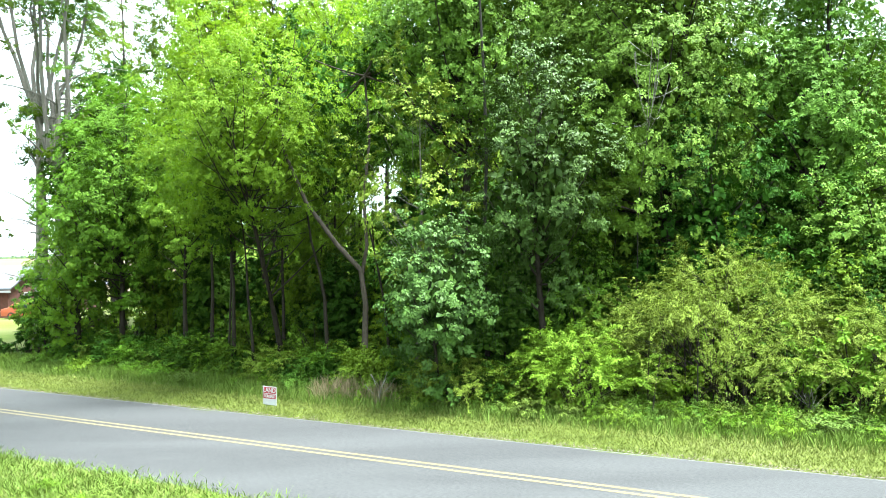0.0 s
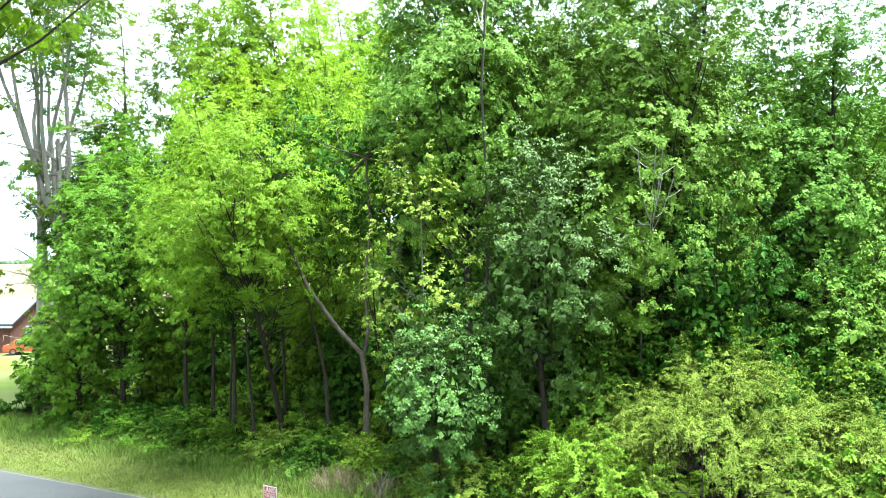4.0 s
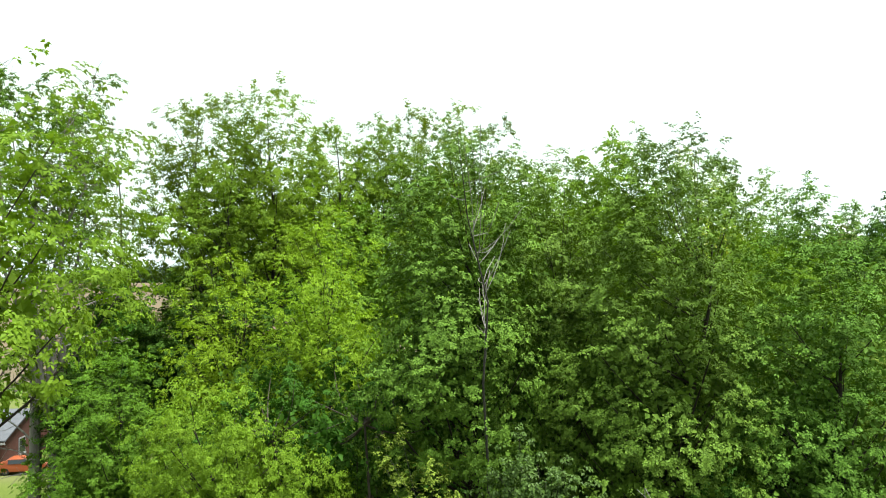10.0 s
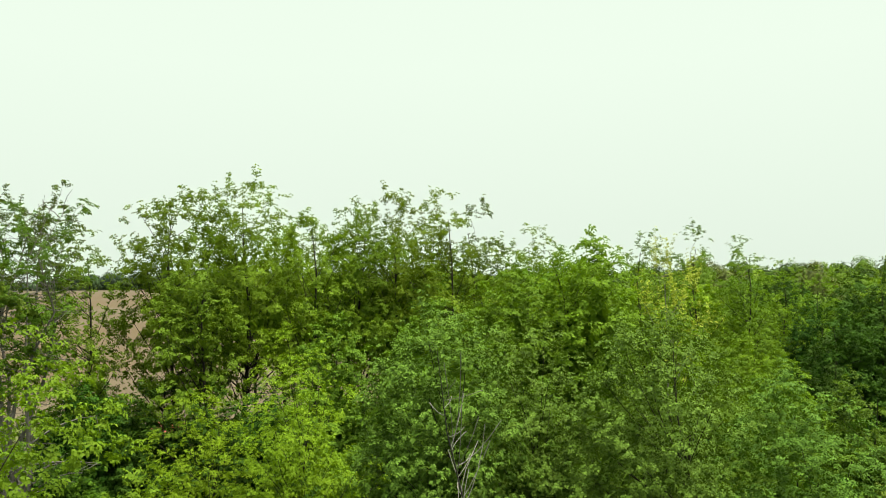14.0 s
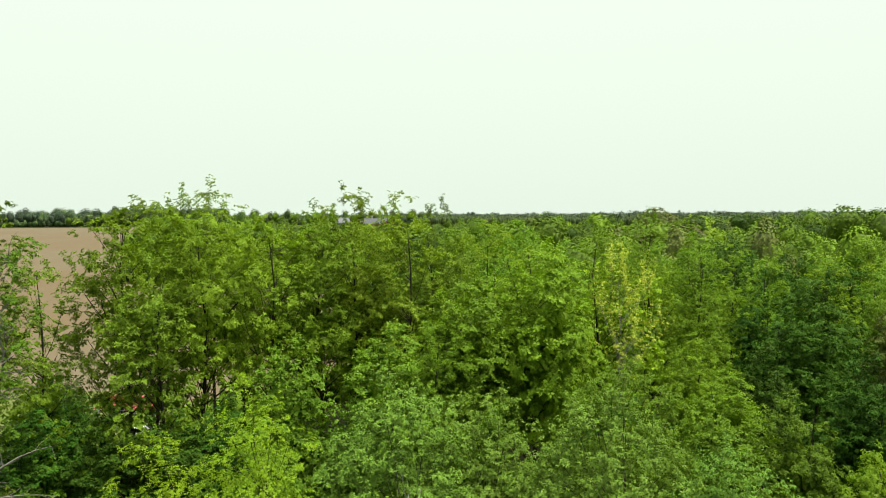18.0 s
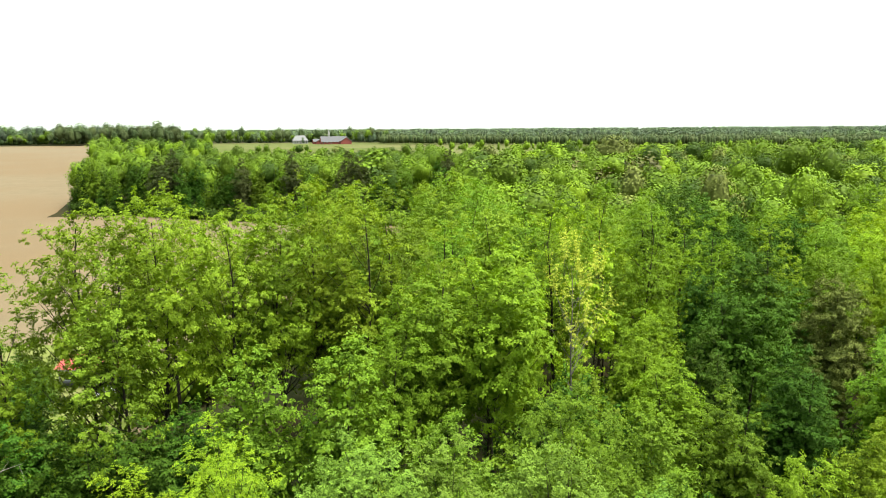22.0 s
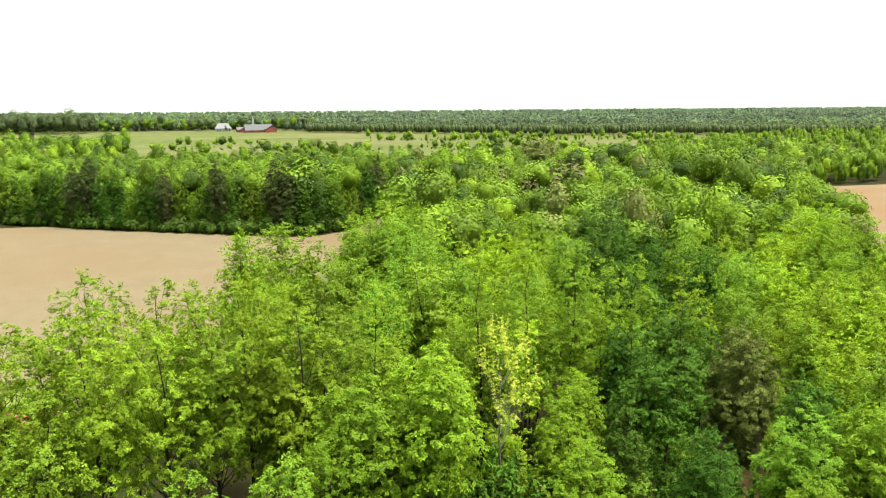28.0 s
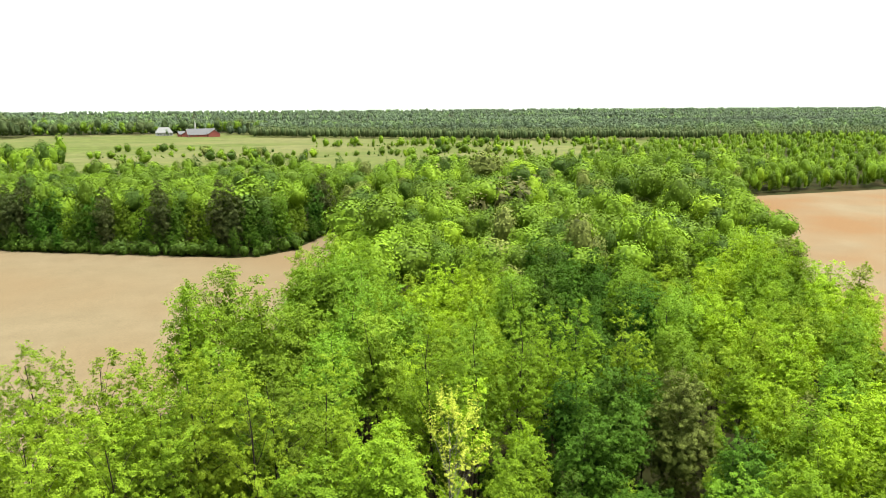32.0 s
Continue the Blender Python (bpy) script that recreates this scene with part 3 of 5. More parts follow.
hero("broadleaf_tree", 8.2, 27.4, "tall broad tree with wind-tossed green leaves", COOL, seed=16, height=24.0, crown0=5.5, rad=5.0, clumps=180, girth=0.28, shoots=0.35, profile="dome")
hero("broadleaf_tree", 14.2, 27.5, "dense green broadleaf tree at the road", COOL, seed=17, height=21.4, crown0=4, rad=4.7, clumps=150, girth=0.24, shoots=0.35, profile="dome")
hero("broadleaf_tree", 21.0, 28.5, "dense olive-green broadleaf tree at the road", OLIVE, seed=18, height=18.2, crown0=3, rad=5.2, clumps=120, girth=0.22, shoots=0.35, profile="dome")
hero("broadleaf_tree", 12.6, 36.0, "tall fresh green broadleaf tree", GREEN, seed=32, height=23.6, crown0=10, rad=4.6, clumps=90, girth=0.2, profile="dome")
hero("broadleaf_tree", 4.7, 31.0, "tall grey-green broadleaf tree in full leaf", COOL, seed=34, height=22.8, crown0=11, rad=3.6, clumps=70, girth=0.2, profile="dome")
hero("maple", 3.4, 24.6, "young maple with hanging blue-green leaves", MAPLELEAF, seed=19, height=13.0, crown0=3.6, rad=3.0, clumps=74, droop=0.55, sag=0.65, girth=0.15, lean=(-0.3, -0.8), size=0.9, per=80)
hero("maple", -0.2, 23.5, "low leafy blue-green maple at the wood's edge", MAPLELEAF, seed=20, size=0.9, per=90, height=7.3, crown0=1.4, rad=2.7, clumps=52, droop=0.55, sag=0.65, girth=0.08)
hero("maple", -0.4, 27.4, "low leafy maple at the wood's edge", GREEN, seed=21, size=0.9, per=80, height=7.0, crown0=1.5, rad=1.9, clumps=26, droop=0.5, sag=0.6, girth=0.08)
hero("maple", 9.6, 25.2, "low leafy tree behind the bushes", DEEP, seed=22, size=0.9, per=80, height=10.5, crown0=3.5, rad=3.2, clumps=55, droop=0.5, sag=0.6, girth=0.12)
hero("maple", 14.5, 23.8, "low leafy tree behind the bushes", COOL, seed=23, size=0.9, per=80, height=9.5, crown0=2.0, rad=3.2, clumps=55, droop=0.5, sag=0.8, girth=0.12)
hero("broadleaf_tree", -16.0, 36.0, "rounded green broadleaf tree by the lawn", GREEN, seed=24, height=14.8, crown0=3.4, rad=3.8, clumps=90, girth=0.16)
hero("broadleaf_tree", -12.0, 33.6, "green broadleaf tree with a thin straight trunk", GREEN, seed=25, size=0.9, per=80, height=12.5, crown0=4.6, rad=3.0, clumps=60, girth=0.13)
hero("broadleaf_tree", -18.4, 36.4, "low bushy green tree with a dark trunk", GREEN, seed=26, size=0.9, per=80, height=9.0, crown0=1.2, rad=3.2, clumps=60, girth=0.2)
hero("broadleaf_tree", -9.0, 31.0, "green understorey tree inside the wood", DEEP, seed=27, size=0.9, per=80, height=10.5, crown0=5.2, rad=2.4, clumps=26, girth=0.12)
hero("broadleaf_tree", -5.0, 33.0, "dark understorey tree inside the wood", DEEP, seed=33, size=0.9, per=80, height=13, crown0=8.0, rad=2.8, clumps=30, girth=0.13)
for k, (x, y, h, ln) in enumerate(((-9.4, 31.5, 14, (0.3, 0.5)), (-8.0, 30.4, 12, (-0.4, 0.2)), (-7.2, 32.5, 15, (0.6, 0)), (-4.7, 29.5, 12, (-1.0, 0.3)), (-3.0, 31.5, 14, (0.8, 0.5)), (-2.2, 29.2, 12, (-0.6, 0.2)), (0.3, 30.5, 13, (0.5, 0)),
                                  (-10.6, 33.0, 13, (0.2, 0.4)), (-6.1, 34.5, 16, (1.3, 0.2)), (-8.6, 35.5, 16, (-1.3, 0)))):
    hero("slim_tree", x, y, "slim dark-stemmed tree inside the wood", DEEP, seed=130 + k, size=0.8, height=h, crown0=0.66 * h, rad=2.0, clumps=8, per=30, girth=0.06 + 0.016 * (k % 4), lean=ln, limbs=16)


def bent_tree(x, y, seed):
    """A tree whose trunk rises, forks and then leans far over; its crown is up among the others."""
    r = np.random.default_rng(seed)
    stem = np.array([[0, 0, -0.2], [0.06, 0, 1.6], [0.12, 0, 3.2], [-0.05, 0, 4.5], [-0.95, 0, 5.5], [-2.1, 0.1, 7.1], [-2.9, 0.2, 9.0], [-3.3, 0.4, 11.5]])
    fork = np.array([[0.0, 0, 4.3], [0.2, 0.05, 5.4], [0.1, 0.1, 7.2], [0.35, 0.2, 9.5], [0.2, 0.3, 12.0]])
    C = np.concatenate([c + r.normal(size=(16, 3)) * np.array([1.5, 1.2, 0.9]) for c in (stem[-1] + np.array([0, 0.4, 0.8]), fork[-1] + np.array([0, 0.6, 0.8]))])
    paths = [(stem, np.linspace(0.125, 0.06, len(stem))), (fork, np.linspace(0.075, 0.04, len(fork)))]
    paths += [(bent(stem[-1] if k < 16 else fork[-1], c, r), np.linspace(0.045, 0.01, 5)) for k, c in enumerate(C)]
    V, T = crown_of(r, C, 0.9, 60, 5, 0.125, 0.08, 0.3, 0.1, 0.6, (-1.5, 0), 11.0, core=3)
    taken.append((x, y, 2.5))
    return place_tree("leaning_tree", (tri_mesh("trunk", *tubes(paths, 8), BENTBARK, smooth=True), tri_mesh("crown", V, T, DEEP)), x, y, label="tree with a bent brown trunk leaning far over")


bent_tree(-3.1, 27.6, 28)


def many_stemmed(seed, height, fork, stems, spread, leaf, bark, girth, clumps=90, bare=0.4):
    """A trunk that forks low into tall pale stems with loose leaf sprays towards the top."""
    r = np.random.default_rng(seed)
    paths = [(np.array([[0, 0, -0.2], [0.15, 0.1, fork * 0.5], [0, 0.05, fork * 1.1]]), [girth * 1.2, girth, girth * 0.3])]
    C = []
    for i in range(stems):
        a = i * 6.28 / stems + r.uniform(-0.5, 0.5)
        out, top = spread * r.uniform(0.5, 1.1), height * r.uniform(0.82, 1.0)
        t = np.linspace(0, 1, 9)
        z0 = fork * r.uniform(0.55, 1.08)
        line = np.stack([math.cos(a) * out * t ** 0.8, math.sin(a) * out * t ** 0.8, z0 + (top - z0) * t], 1) + 0.45 * np.cumsum(r.normal(size=(9, 3)), axis=0) * t[:, None]
        paths.append((line, girth * 0.42 * (1 - 0.9 * t)))
        for k in range(clumps // stems):
            q = r.uniform(bare, 1.0) ** 0.8
            p = np.array([np.interp(q, t, line[:, j]) for j in range(3)])
            e = p + unit(np.array([math.cos(a), math.sin(a), 0.4]) * 0.4 + r.normal(size=3) * np.array([1, 1, 0.5])) * r.uniform(0.6, 2.4)
            e[2] += 0.5
            C.append(e)
            paths.append((bent(p, e, r, 4), np.linspace(0.05 * (1.2 - q), 0.01, 4)))
        for k in range(34):
            q = r.uniform(0.08, 1.0)
            p = np.array([np.interp(q, t, line[:, j]) for j in range(3)])
            e = p + unit(np.array([math.cos(a), math.sin(a), 0.5]) * 0.5 + r.normal(size=3)) * r.uniform(0.7, 2.2)
            paths.append((bent(p, e, r, 4, -0.1), np.linspace(0.022, 0.006, 4)))
            f = (p + e) / 2
            paths.append((bent(f, f + unit(r.normal(size=3) + np.array([0, 0, 0.5])) * r.uniform(0.3, 0.9), r, 3), np.linspace(0.012, 0.005, 3)))
    for k in range(16):
        p = np.array([0, 0, r.uniform(0.25, 1.1) * fork])
        th = r.uniform(0, 6.28)
        e = p + np.array([math.cos(th), math.sin(th), r.uniform(-0.15, 0.5)]) * r.uniform(1.6, 4.6)
        limb = bent(p, e, r, 6, -0.12)
        paths.append((limb, np.linspace(0.07, 0.012, 6)))
        for j in range(7):
            f = limb[int(r.integers(2, 6))]
            g = f + unit(r.normal(size=3) + 0.6 * unit(e - p)) * r.uniform(0.4, 1.3)
            paths.append((bent(f, g, r, 3), np.linspace(0.016, 0.005, 3)))
            if j < 2:
                C.append(g)
    C = np.array(C)
    V, T = crown_of(r, C, 0.6, 20, 5, 0.17, 0.11, 0.3, 0.3, 0.6, (0, 0), height * 0.5)
    return tri_mesh("trunk", *tubes(paths, 6), bark, smooth=True), tri_mesh("crown", V, T, leaf)


for x, y, k, h, leaf in ((-21.8, 41.0, 29, 30.5, GREEN), (-24.3, 43.5, 31, 29.5, GREEN)):
    taken.append((x, y, 5))
    place_tree("poplar", many_stemmed(k, h, 14.0, 5, 4.2, leaf, PALEBARK, 0.34, 150), x, y, label="tall poplar with forked pale grey stems and sparse leaves")
hero("overhanging_tree", -17.5, 17.0, "large roadside tree with fresh green hanging boughs", FRESH, seed=30, height=23.4, crown0=11.3, rad=7.0, clumps=220, lean=(7.0, 1.8), girth=0.32, length=0.15, width=0.09, per=56)

# the tall row behind
TALL = dict(profile="dome", tuft=1.5, core=1, clumps=125, per=36, count=4, length=0.2, width=0.14, size=0.95, girth=0.26, shoots=0.3, sides=5, limbs=50, flat=0.6)
tall_meshes = [tree_meshes(40 + i, height=30, rad=5.4, leaf=m, bark=BARK, crown0=c0, **TALL) for i, (m, c0) in enumerate(((FRESH, 16), (FRESH, 15), (FRESH, 10), (GREEN, 10)))]
for i, (x, y, h) in enumerate([(-17, 53, 32.5), (-12.5, 54, 32.5), (-8, 57, 31), (-4.6, 59, 31), (-1.6, 62, 32.5), (2.2, 60, 32), (5.6, 63, 31), (10.5, 67, 29.5), (24.5, 76, 29.5), (30, 78, 30),
                               (36, 80, 29), (43, 85, 26.5), (50, 88, 26), (57, 86, 25), (-14.5, 49, 28), (-23.5, 52, 28.6), (4, 50, 23), (-19, 63, 29), (-12, 66, 29), (-17, 78, 30), (-9, 76, 30), (0, 74, 30)]):
    taken.append((x, y, 4))
    place_tree("tall_tree", tall_meshes[(1, 0, 1, 0, 0, 2, 3, 2, 2, 3, 2, 2, 2, 2, 3, 2, 0, 1, 0, 0, 1, 1)[i]], x, y, i * 1.3, h / 30, "tall slender broadleaf tree with an open crown", group="tall trees in the wood")

# spring-yellow tree and pines
for x, y, h, k in ((12.5, 58, 25.5, 34), (26, 70, 25, 35)):
    hero("lime_tree", x, y, "open bright lime-green tree in the wood", LIME, seed=k, height=h, crown0=10, rad=4.0, clumps=40, per=14, count=4, length=0.34, width=0.22, size=0.75, profile="oval", shoots=0.5)
taken.append((21, 60, 3))
place_tree("yellow_tree", tree_meshes(50, height=26.5, crown0=12, rad=3.6, leaf=YELLOW, bark=PALEBARK, profile="vase", clumps=44, per=12, count=4, length=0.17, width=0.09,
                                      size=0.55, reach=1.9, shoots=2.4, girth=0.16, limbs=50, thick=0.8, core=0), 21, 60, label="sparse tree with bright yellow spring leaves")
for x, y, h, s in ((58, 75.5, 19.5, 51), (38.5, 48.5, 10, 52), (76, 72, 14, 53)):
    taken.append((x, y, 0.3 * h))
    place_tree("pine", tree_meshes(s, height=h, crown0=1.2, rad=0.2 * h + 1.7, leaf=NEEDLE, bark=REDBARK, profile="oval", clumps=230, per=30, count=6, length=0.34, width=0.1, size=0.8,
                                   shoots=0.3, girth=0.2), x, y, label="bushy pine with brownish-green needles")


# ---- the wood ----
def inside(x, y):
    """The wooded strip between the two fields."""
    west = np.interp(y, [30, 85, 101, 117, 126, 150, 240, 285, 330], [-24, -24, -18, -7, 8, 25, 45, 52, 60])
    east = np.interp(y, [30, 99, 122, 146, 167, 193, 226, 322], [80, 117, 126, 145, 158, 172, 196, 270])
    return west < x < min(east, 1.35 * y + 14)


MID = dict(per=30, count=3, core=6, sides=4, girth=0.2, shoots=0.15, limbs=16, flat=0.75, tuft=1.7, up=0.65)
mid_meshes, fine_meshes = [], []
for i, m in enumerate((GREEN, GREEN, DEEP, DEEP, FRESH, FRESH, LIME, GREEN)):
    mid_meshes.append(tree_meshes(60 + i, height=22, crown0=8.5, rad=4.4, leaf=m, bark=BARK, profile=("dome", "dome", "oval")[i % 3], clumps=64, size=1.2, length=0.3, width=0.21, **MID))
    fine_meshes.append(tree_meshes(70 + i, height=22, crown0=10 if i % 2 else 8.5, rad=4.3, leaf=m, bark=BARK, profile=("dome", "dome", "oval")[i % 3], clumps=84, size=1.0, length=0.21, width=0.145, per=48, count=4, core=6,
                                   sides=4, girth=0.2, shoots=0.35, limbs=20, flat=0.75, tuft=1.5, up=0.6))
MID_LABELS = ["mid-green broadleaf tree in the wood", "mid-green broadleaf tree in the wood", "deep green broadleaf tree in the wood", "deep green broadleaf tree in the wood",
              "fresh light green broadleaf tree in the wood", "fresh light green broadleaf tree in the wood", "lime-green broadleaf tree in the wood", "mid-green broadleaf tree in the wood"]
rng = np.random.default_rng(77)
spots, tries = [], 0
while tries < 30000 and len(spots) < 330:
    tries += 1
    y = float(rng.uniform(33, 146))
    x = float(rng.uniform(-24, 1.35 * y + 14))
    clearing = 58 < y < 74 and abs(x - 54.5 - 0.27 * (y - 66)) < 2.6
    if not inside(x, y) or clearing:
        continue
    if (y < 48 and x < -12) or x < -0.17 * y or (y > 56 and x < -0.04 * y):
        continue
    if any((x - a) ** 2 + (y - b) ** 2 < (0.5 * r + 2.4) ** 2 for a, b, r in taken):
        continue
    if any((x - a) ** 2 + (y - b) ** 2 < (30 + 14 * ((x * 7.7 + y * 3.1) % 1)) for a, b in spots):
        continue
    if x < 0.22 * y and y > 46 and rng.uniform() < 0.4:
        taken.append((x, y, 3.0))
        continue
    spots.append((x, y))
for i, (x, y) in enumerate(spots):
    v = noise.noise(Vector((x * 0.035, y * 0.035, 3.1))) + 0.35 * float(rng.normal())
    # a bright lime streak beside a deep green one, both running away from the road
    v = 0.8 * v + 0.18 + 1.0 * math.exp(-((x - 0.36 * y) / 9) ** 2) * (50 < y < 140) - 2.0 * math.exp(-((x - 44 - 0.36 * (y - 59)) / 9) ** 2) * (50 < y < 150) + 0.4 * (x > 0.78 * y)
    k = 2 + int(rng.integers(2)) if v < -0.35 else int(rng.integers(2)) if v < 0.1 else 7 if v < 0.2 else 4 + int(rng.integers(2)) if v < 0.75 else 6
    if x < 0.16 * y and k in (2, 3):
        k += 2
    if y < 50 and x < 20 and k in (4, 5, 6, 7):
        k = k % 2
    h = 20.5 + 3.0 * float(rng.normal()) + (7.0 * float(rng.uniform()) if x < 0.25 * y and y > 45 else 0)
    if y < 45:
        h = min(h, 18.5)
    if (44 < 0.33 * x + 0.944 * y < 62 and abs(0.944 * x - 0.33 * y) < 4.5) or (70 < 0.637 * x + 0.77 * y < 101 and -6 < 0.77 * x - 0.637 * y < 1):
        h = min(h, 12)
    h = min(max(h, 11), 30)
    if 58 < y < 75 and abs(x - 54 - 0.3 * (y - 66)) < 7.5:
        h = min(h, 9)
    place_tree("forest_tree", fine_meshes[k] if y < 76 and x < 60 else mid_meshes[k], x, y, float(rng.uniform(0, 6.28)), h / 22 * float(rng.uniform(0.92, 1.12)), MID_LABELS[k], group="trees of the wood", zs=h / 22)


low_meshes = [tree_meshes(80 + i, height=9, crown0=1.2, rad=2.6, leaf=m, bark=BARK, profile="round", clumps=60, size=0.6, per=9, count=4, length=0.26, width=0.17, core=3, sides=4, girth=0.09, limbs=14)
              for i, m in enumerate((DEEP, GREEN, DEEP))]
for i in range(46):
    u, n = -36 + 48 * i / 46 + float(rng.uniform(-1, 1)), (27.5, 31.0, 35.0, 40.0)[i % 4] + float(rng.uniform(-1, 1))
    x, y = along(u, n)
    if x < -19 and y < 44:
        continue
    place_tree("sapling", low_meshes[i % 3], x, y, float(rng.uniform(0, 6.28)), float(rng.uniform(0.6, 1.1)) * (0.8 if x < -2 else 1.0), "shady green sapling under the tall trees", group="understorey of the wood")


for i, (x, y, s) in enumerate(((-21.3, 38.6, 0.6), (15, 46, 1.3), (18, 50, 1.4), (13, 43, 1.2), (20, 53, 1.4), (24, 55, 1.5), (16, 54, 1.5), (46, 52, 1.4), (50, 56, 1.3), (42, 50, 1.5), (54, 62, 1.2), (38, 46, 1.5), (20, 57.5, 1.7), (23, 58, 1.6), (18, 58, 1.6), (21.5, 55.5, 1.5))):
    place_tree("sapling", low_meshes[i % 3], x, y, i * 1.1, s, "bushy green sapling under the tall trees", group="understorey of the wood")
young_meshes = [tree_meshes(100 + i, height=5, crown0=0.5, rad=1.7, leaf=m, bark=BARK, profile="oval", clumps=95, size=0.42, per=16, count=5, length=0.115, width=0.075, core=4, sides=4,
                            girth=0.045, limbs=26, droop=0.4, sag=0.5) for i, m in enumerate((GREEN, FRESH, COOL, DEEP))]
for i in range(40):
    u, n = -34 + 60 * i / 40 + float(rng.uniform(-1, 1)), (43.0, 47.0, 51.0)[i % 3] + float(rng.uniform(-1.5, 1.5))
    x, y = along(u, n)
    if x > -17 or y > 46:
        place_tree("sapling", low_meshes[i % 3], x, y, float(rng.uniform(0, 6.28)), float(rng.uniform(1.1, 1.7)) * (0.5 if x < -3 else 1.0), "bushy green sapling under the tall trees", group="understorey of the wood")
for i in range(168):
    y = float(rng.uniform(44, 146))
    x = float(rng.uniform(0.02, 1.0)) * y
    if inside(x, y) and not (58 < y < 74 and abs(x - 54.5 - 0.27 * (y - 66)) < 2.2) and all((x - a) ** 2 + (y - b) ** 2 > 2.5 for a, b, r in taken):
        place_tree("sapling", low_meshes[i % 3], x, y, float(rng.uniform(0, 6.28)), float(rng.uniform(0.45, 1.0)), "bushy green sapling under the tall trees", group="understorey of the wood")
YOUNG_LABELS = ["young green tree in the undergrowth", "young fresh green tree in the undergrowth", "young grey-green maple in the undergrowth", "young dark green tree in the undergrowth"]
ry = np.random.default_rng(91)
for i in range(44):
    u = -33 + 42 * i / 44 + float(ry.uniform(-0.5, 0.5))
    x, y = along(u, float(np.interp(u, [-33, -26, -12, -2, 8], [29.0, 27.5, 25.8, 25.5, 25.0])) + (0.0, 2.2, 0.8)[i % 3] + float(ry.uniform(-0.5, 0.5)))
    if x < -18:
        continue
    k = (0, 3, 0, 2, 1, 3, 0)[i % 7]
    place_tree("sapling", young_meshes[k], x, y, float(ry.uniform(0, 6.28)), float(ry.uniform(0.6, 1.4)), YOUNG_LABELS[k], group="young trees at the wood's edge")

for i, (x, y, h) in enumerate([(-21.5, 45, 17), (-24.5, 54, 17.5), (-19.6, 40.5, 14.5), (-26.5, 60, 16), (-29, 66, 16), (-31, 74, 15), (-16.5, 45, 18), (-13, 46.5, 18), (-20.5, 46.5, 18), (-22.5, 50, 17), (-18.5, 52.5, 17.5), (-10, 49.5, 18), (-23, 56, 15), (-33, 82, 12)]):
    place_tree("forest_tree", fine_meshes[(2, 3, 2, 3)[i % 4]], x, y, i * 0.9, h / 22 * 1.2, "dark green middle-sized tree by the lawn", group="trees of the wood", zs=h / 22)


# ---- far woods, too many to count ----
def blob(seed, n, h=20.0, rad=3.5, q=0.7, low=0.5, lobes=11, taper=0.1, template=ICO1, deep=0.45):
    """A far tree: a lumpy leafy dome with loose sprays on it."""
    r = np.random.default_rng(seed)
    lob = unit(r.normal(size=(lobes, 3)) + np.array([0, 0, 0.7]))
    zc, zr = h * (low + 1) / 2, h * (1 - low) / 2

    def shape(d, loose):
        dots = d @ lob.T
        rr = (1 - deep + deep * 1.1 * np.exp(-(1 - dots.max(axis=1)) * 6)) * (1 + loose * r.normal(size=len(d)))
        wide = rad * (1 - taper * np.clip(d[:, 2], -1, 1))
        return np.stack([wide * rr * d[:, 0], wide * rr * d[:, 1], zc + zr * (0.45 + 0.55 * rr) * d[:, 2]], 1), lob[np.argmax(dots, axis=1)]

    V, _ = shape(template[0], 0.16)
    V = (V - np.array([0, 0, zc])) * (0.78 if n else 0.8) + np.array([0, 0, zc])
    T = template[1]
    if n:
        d = unit(r.normal(size=(n, 3)) + np.array([0, 0, 0.5]))
        pos, best = shape(d, 0.1)
        nrm = unit(d + 0.9 * (d - 0.75 * best) * 2 + np.array([0, 0, 0.35]) + 0.12 * r.normal(size=(n, 3)))
        V2, T2 = rosettes(r, pos, nrm, 1, q, q * 0.85, 0.1)
        V, T = np.concatenate([V, V2]), np.concatenate([T, T2 + len(V)])
    return V, T


def woods(name, spots, blobs, material, label, heights, seed=3, tones=(0.0, 1.0), wide=1.0):
    """One mesh of many far trees; each tree takes a tint of its own."""
    r = np.random.default_rng(seed)
    V, T, C, n = [], [], [], 0
    for (x, y), h in zip(spots, heights):
        bv, bt = blobs[int(r.integers(len(blobs)))]
        a, s = r.uniform(0, 6.28), h / 20
        w = wide * s * r.uniform(0.7, 1.4)
        R = np.array([[math.cos(a) * w, -math.sin(a) * w, 0], [math.sin(a) * w, math.cos(a) * w, 0], [0, 0, s]])
        V.append(bv @ R.T + np.array([x, y, float(ground_z(x, y))]))
        T.append(bt + n)
        C.append(np.full(len(bv), tones(x, y) if callable(tones) else r.uniform(*tones)))
        n += len(bv)
    me = tri_mesh(name, np.concatenate(V), np.concatenate(T), material, np.concatenate(C))
    return tagged(new(name, me), label, "woods", kind="stuff")


def stand_tone(x, y):
    """Stands of darker and lighter trees lie in long bands across the land."""
    own = ((x * 12.9898 + y * 78.233) % 1.0 - 0.5) * 0.5
    return min(0.99, max(0.0, 0.42 + 1.1 * noise.noise(Vector((x * 0.0016, y * 0.006, 2.0))) + own))


def scatter(seed, x0, x1, y0, y1, gap, ok):
    r = np.random.default_rng(seed)
    out = []
    for y in np.arange(y0, y1, gap):
        for x in np.arange(x0, x1, gap):
            p = x + r.uniform(-0.45, 0.45) * gap, y + r.uniform(-0.45, 0.45) * gap
            if ok(*p):
                out.append(p)
    return out


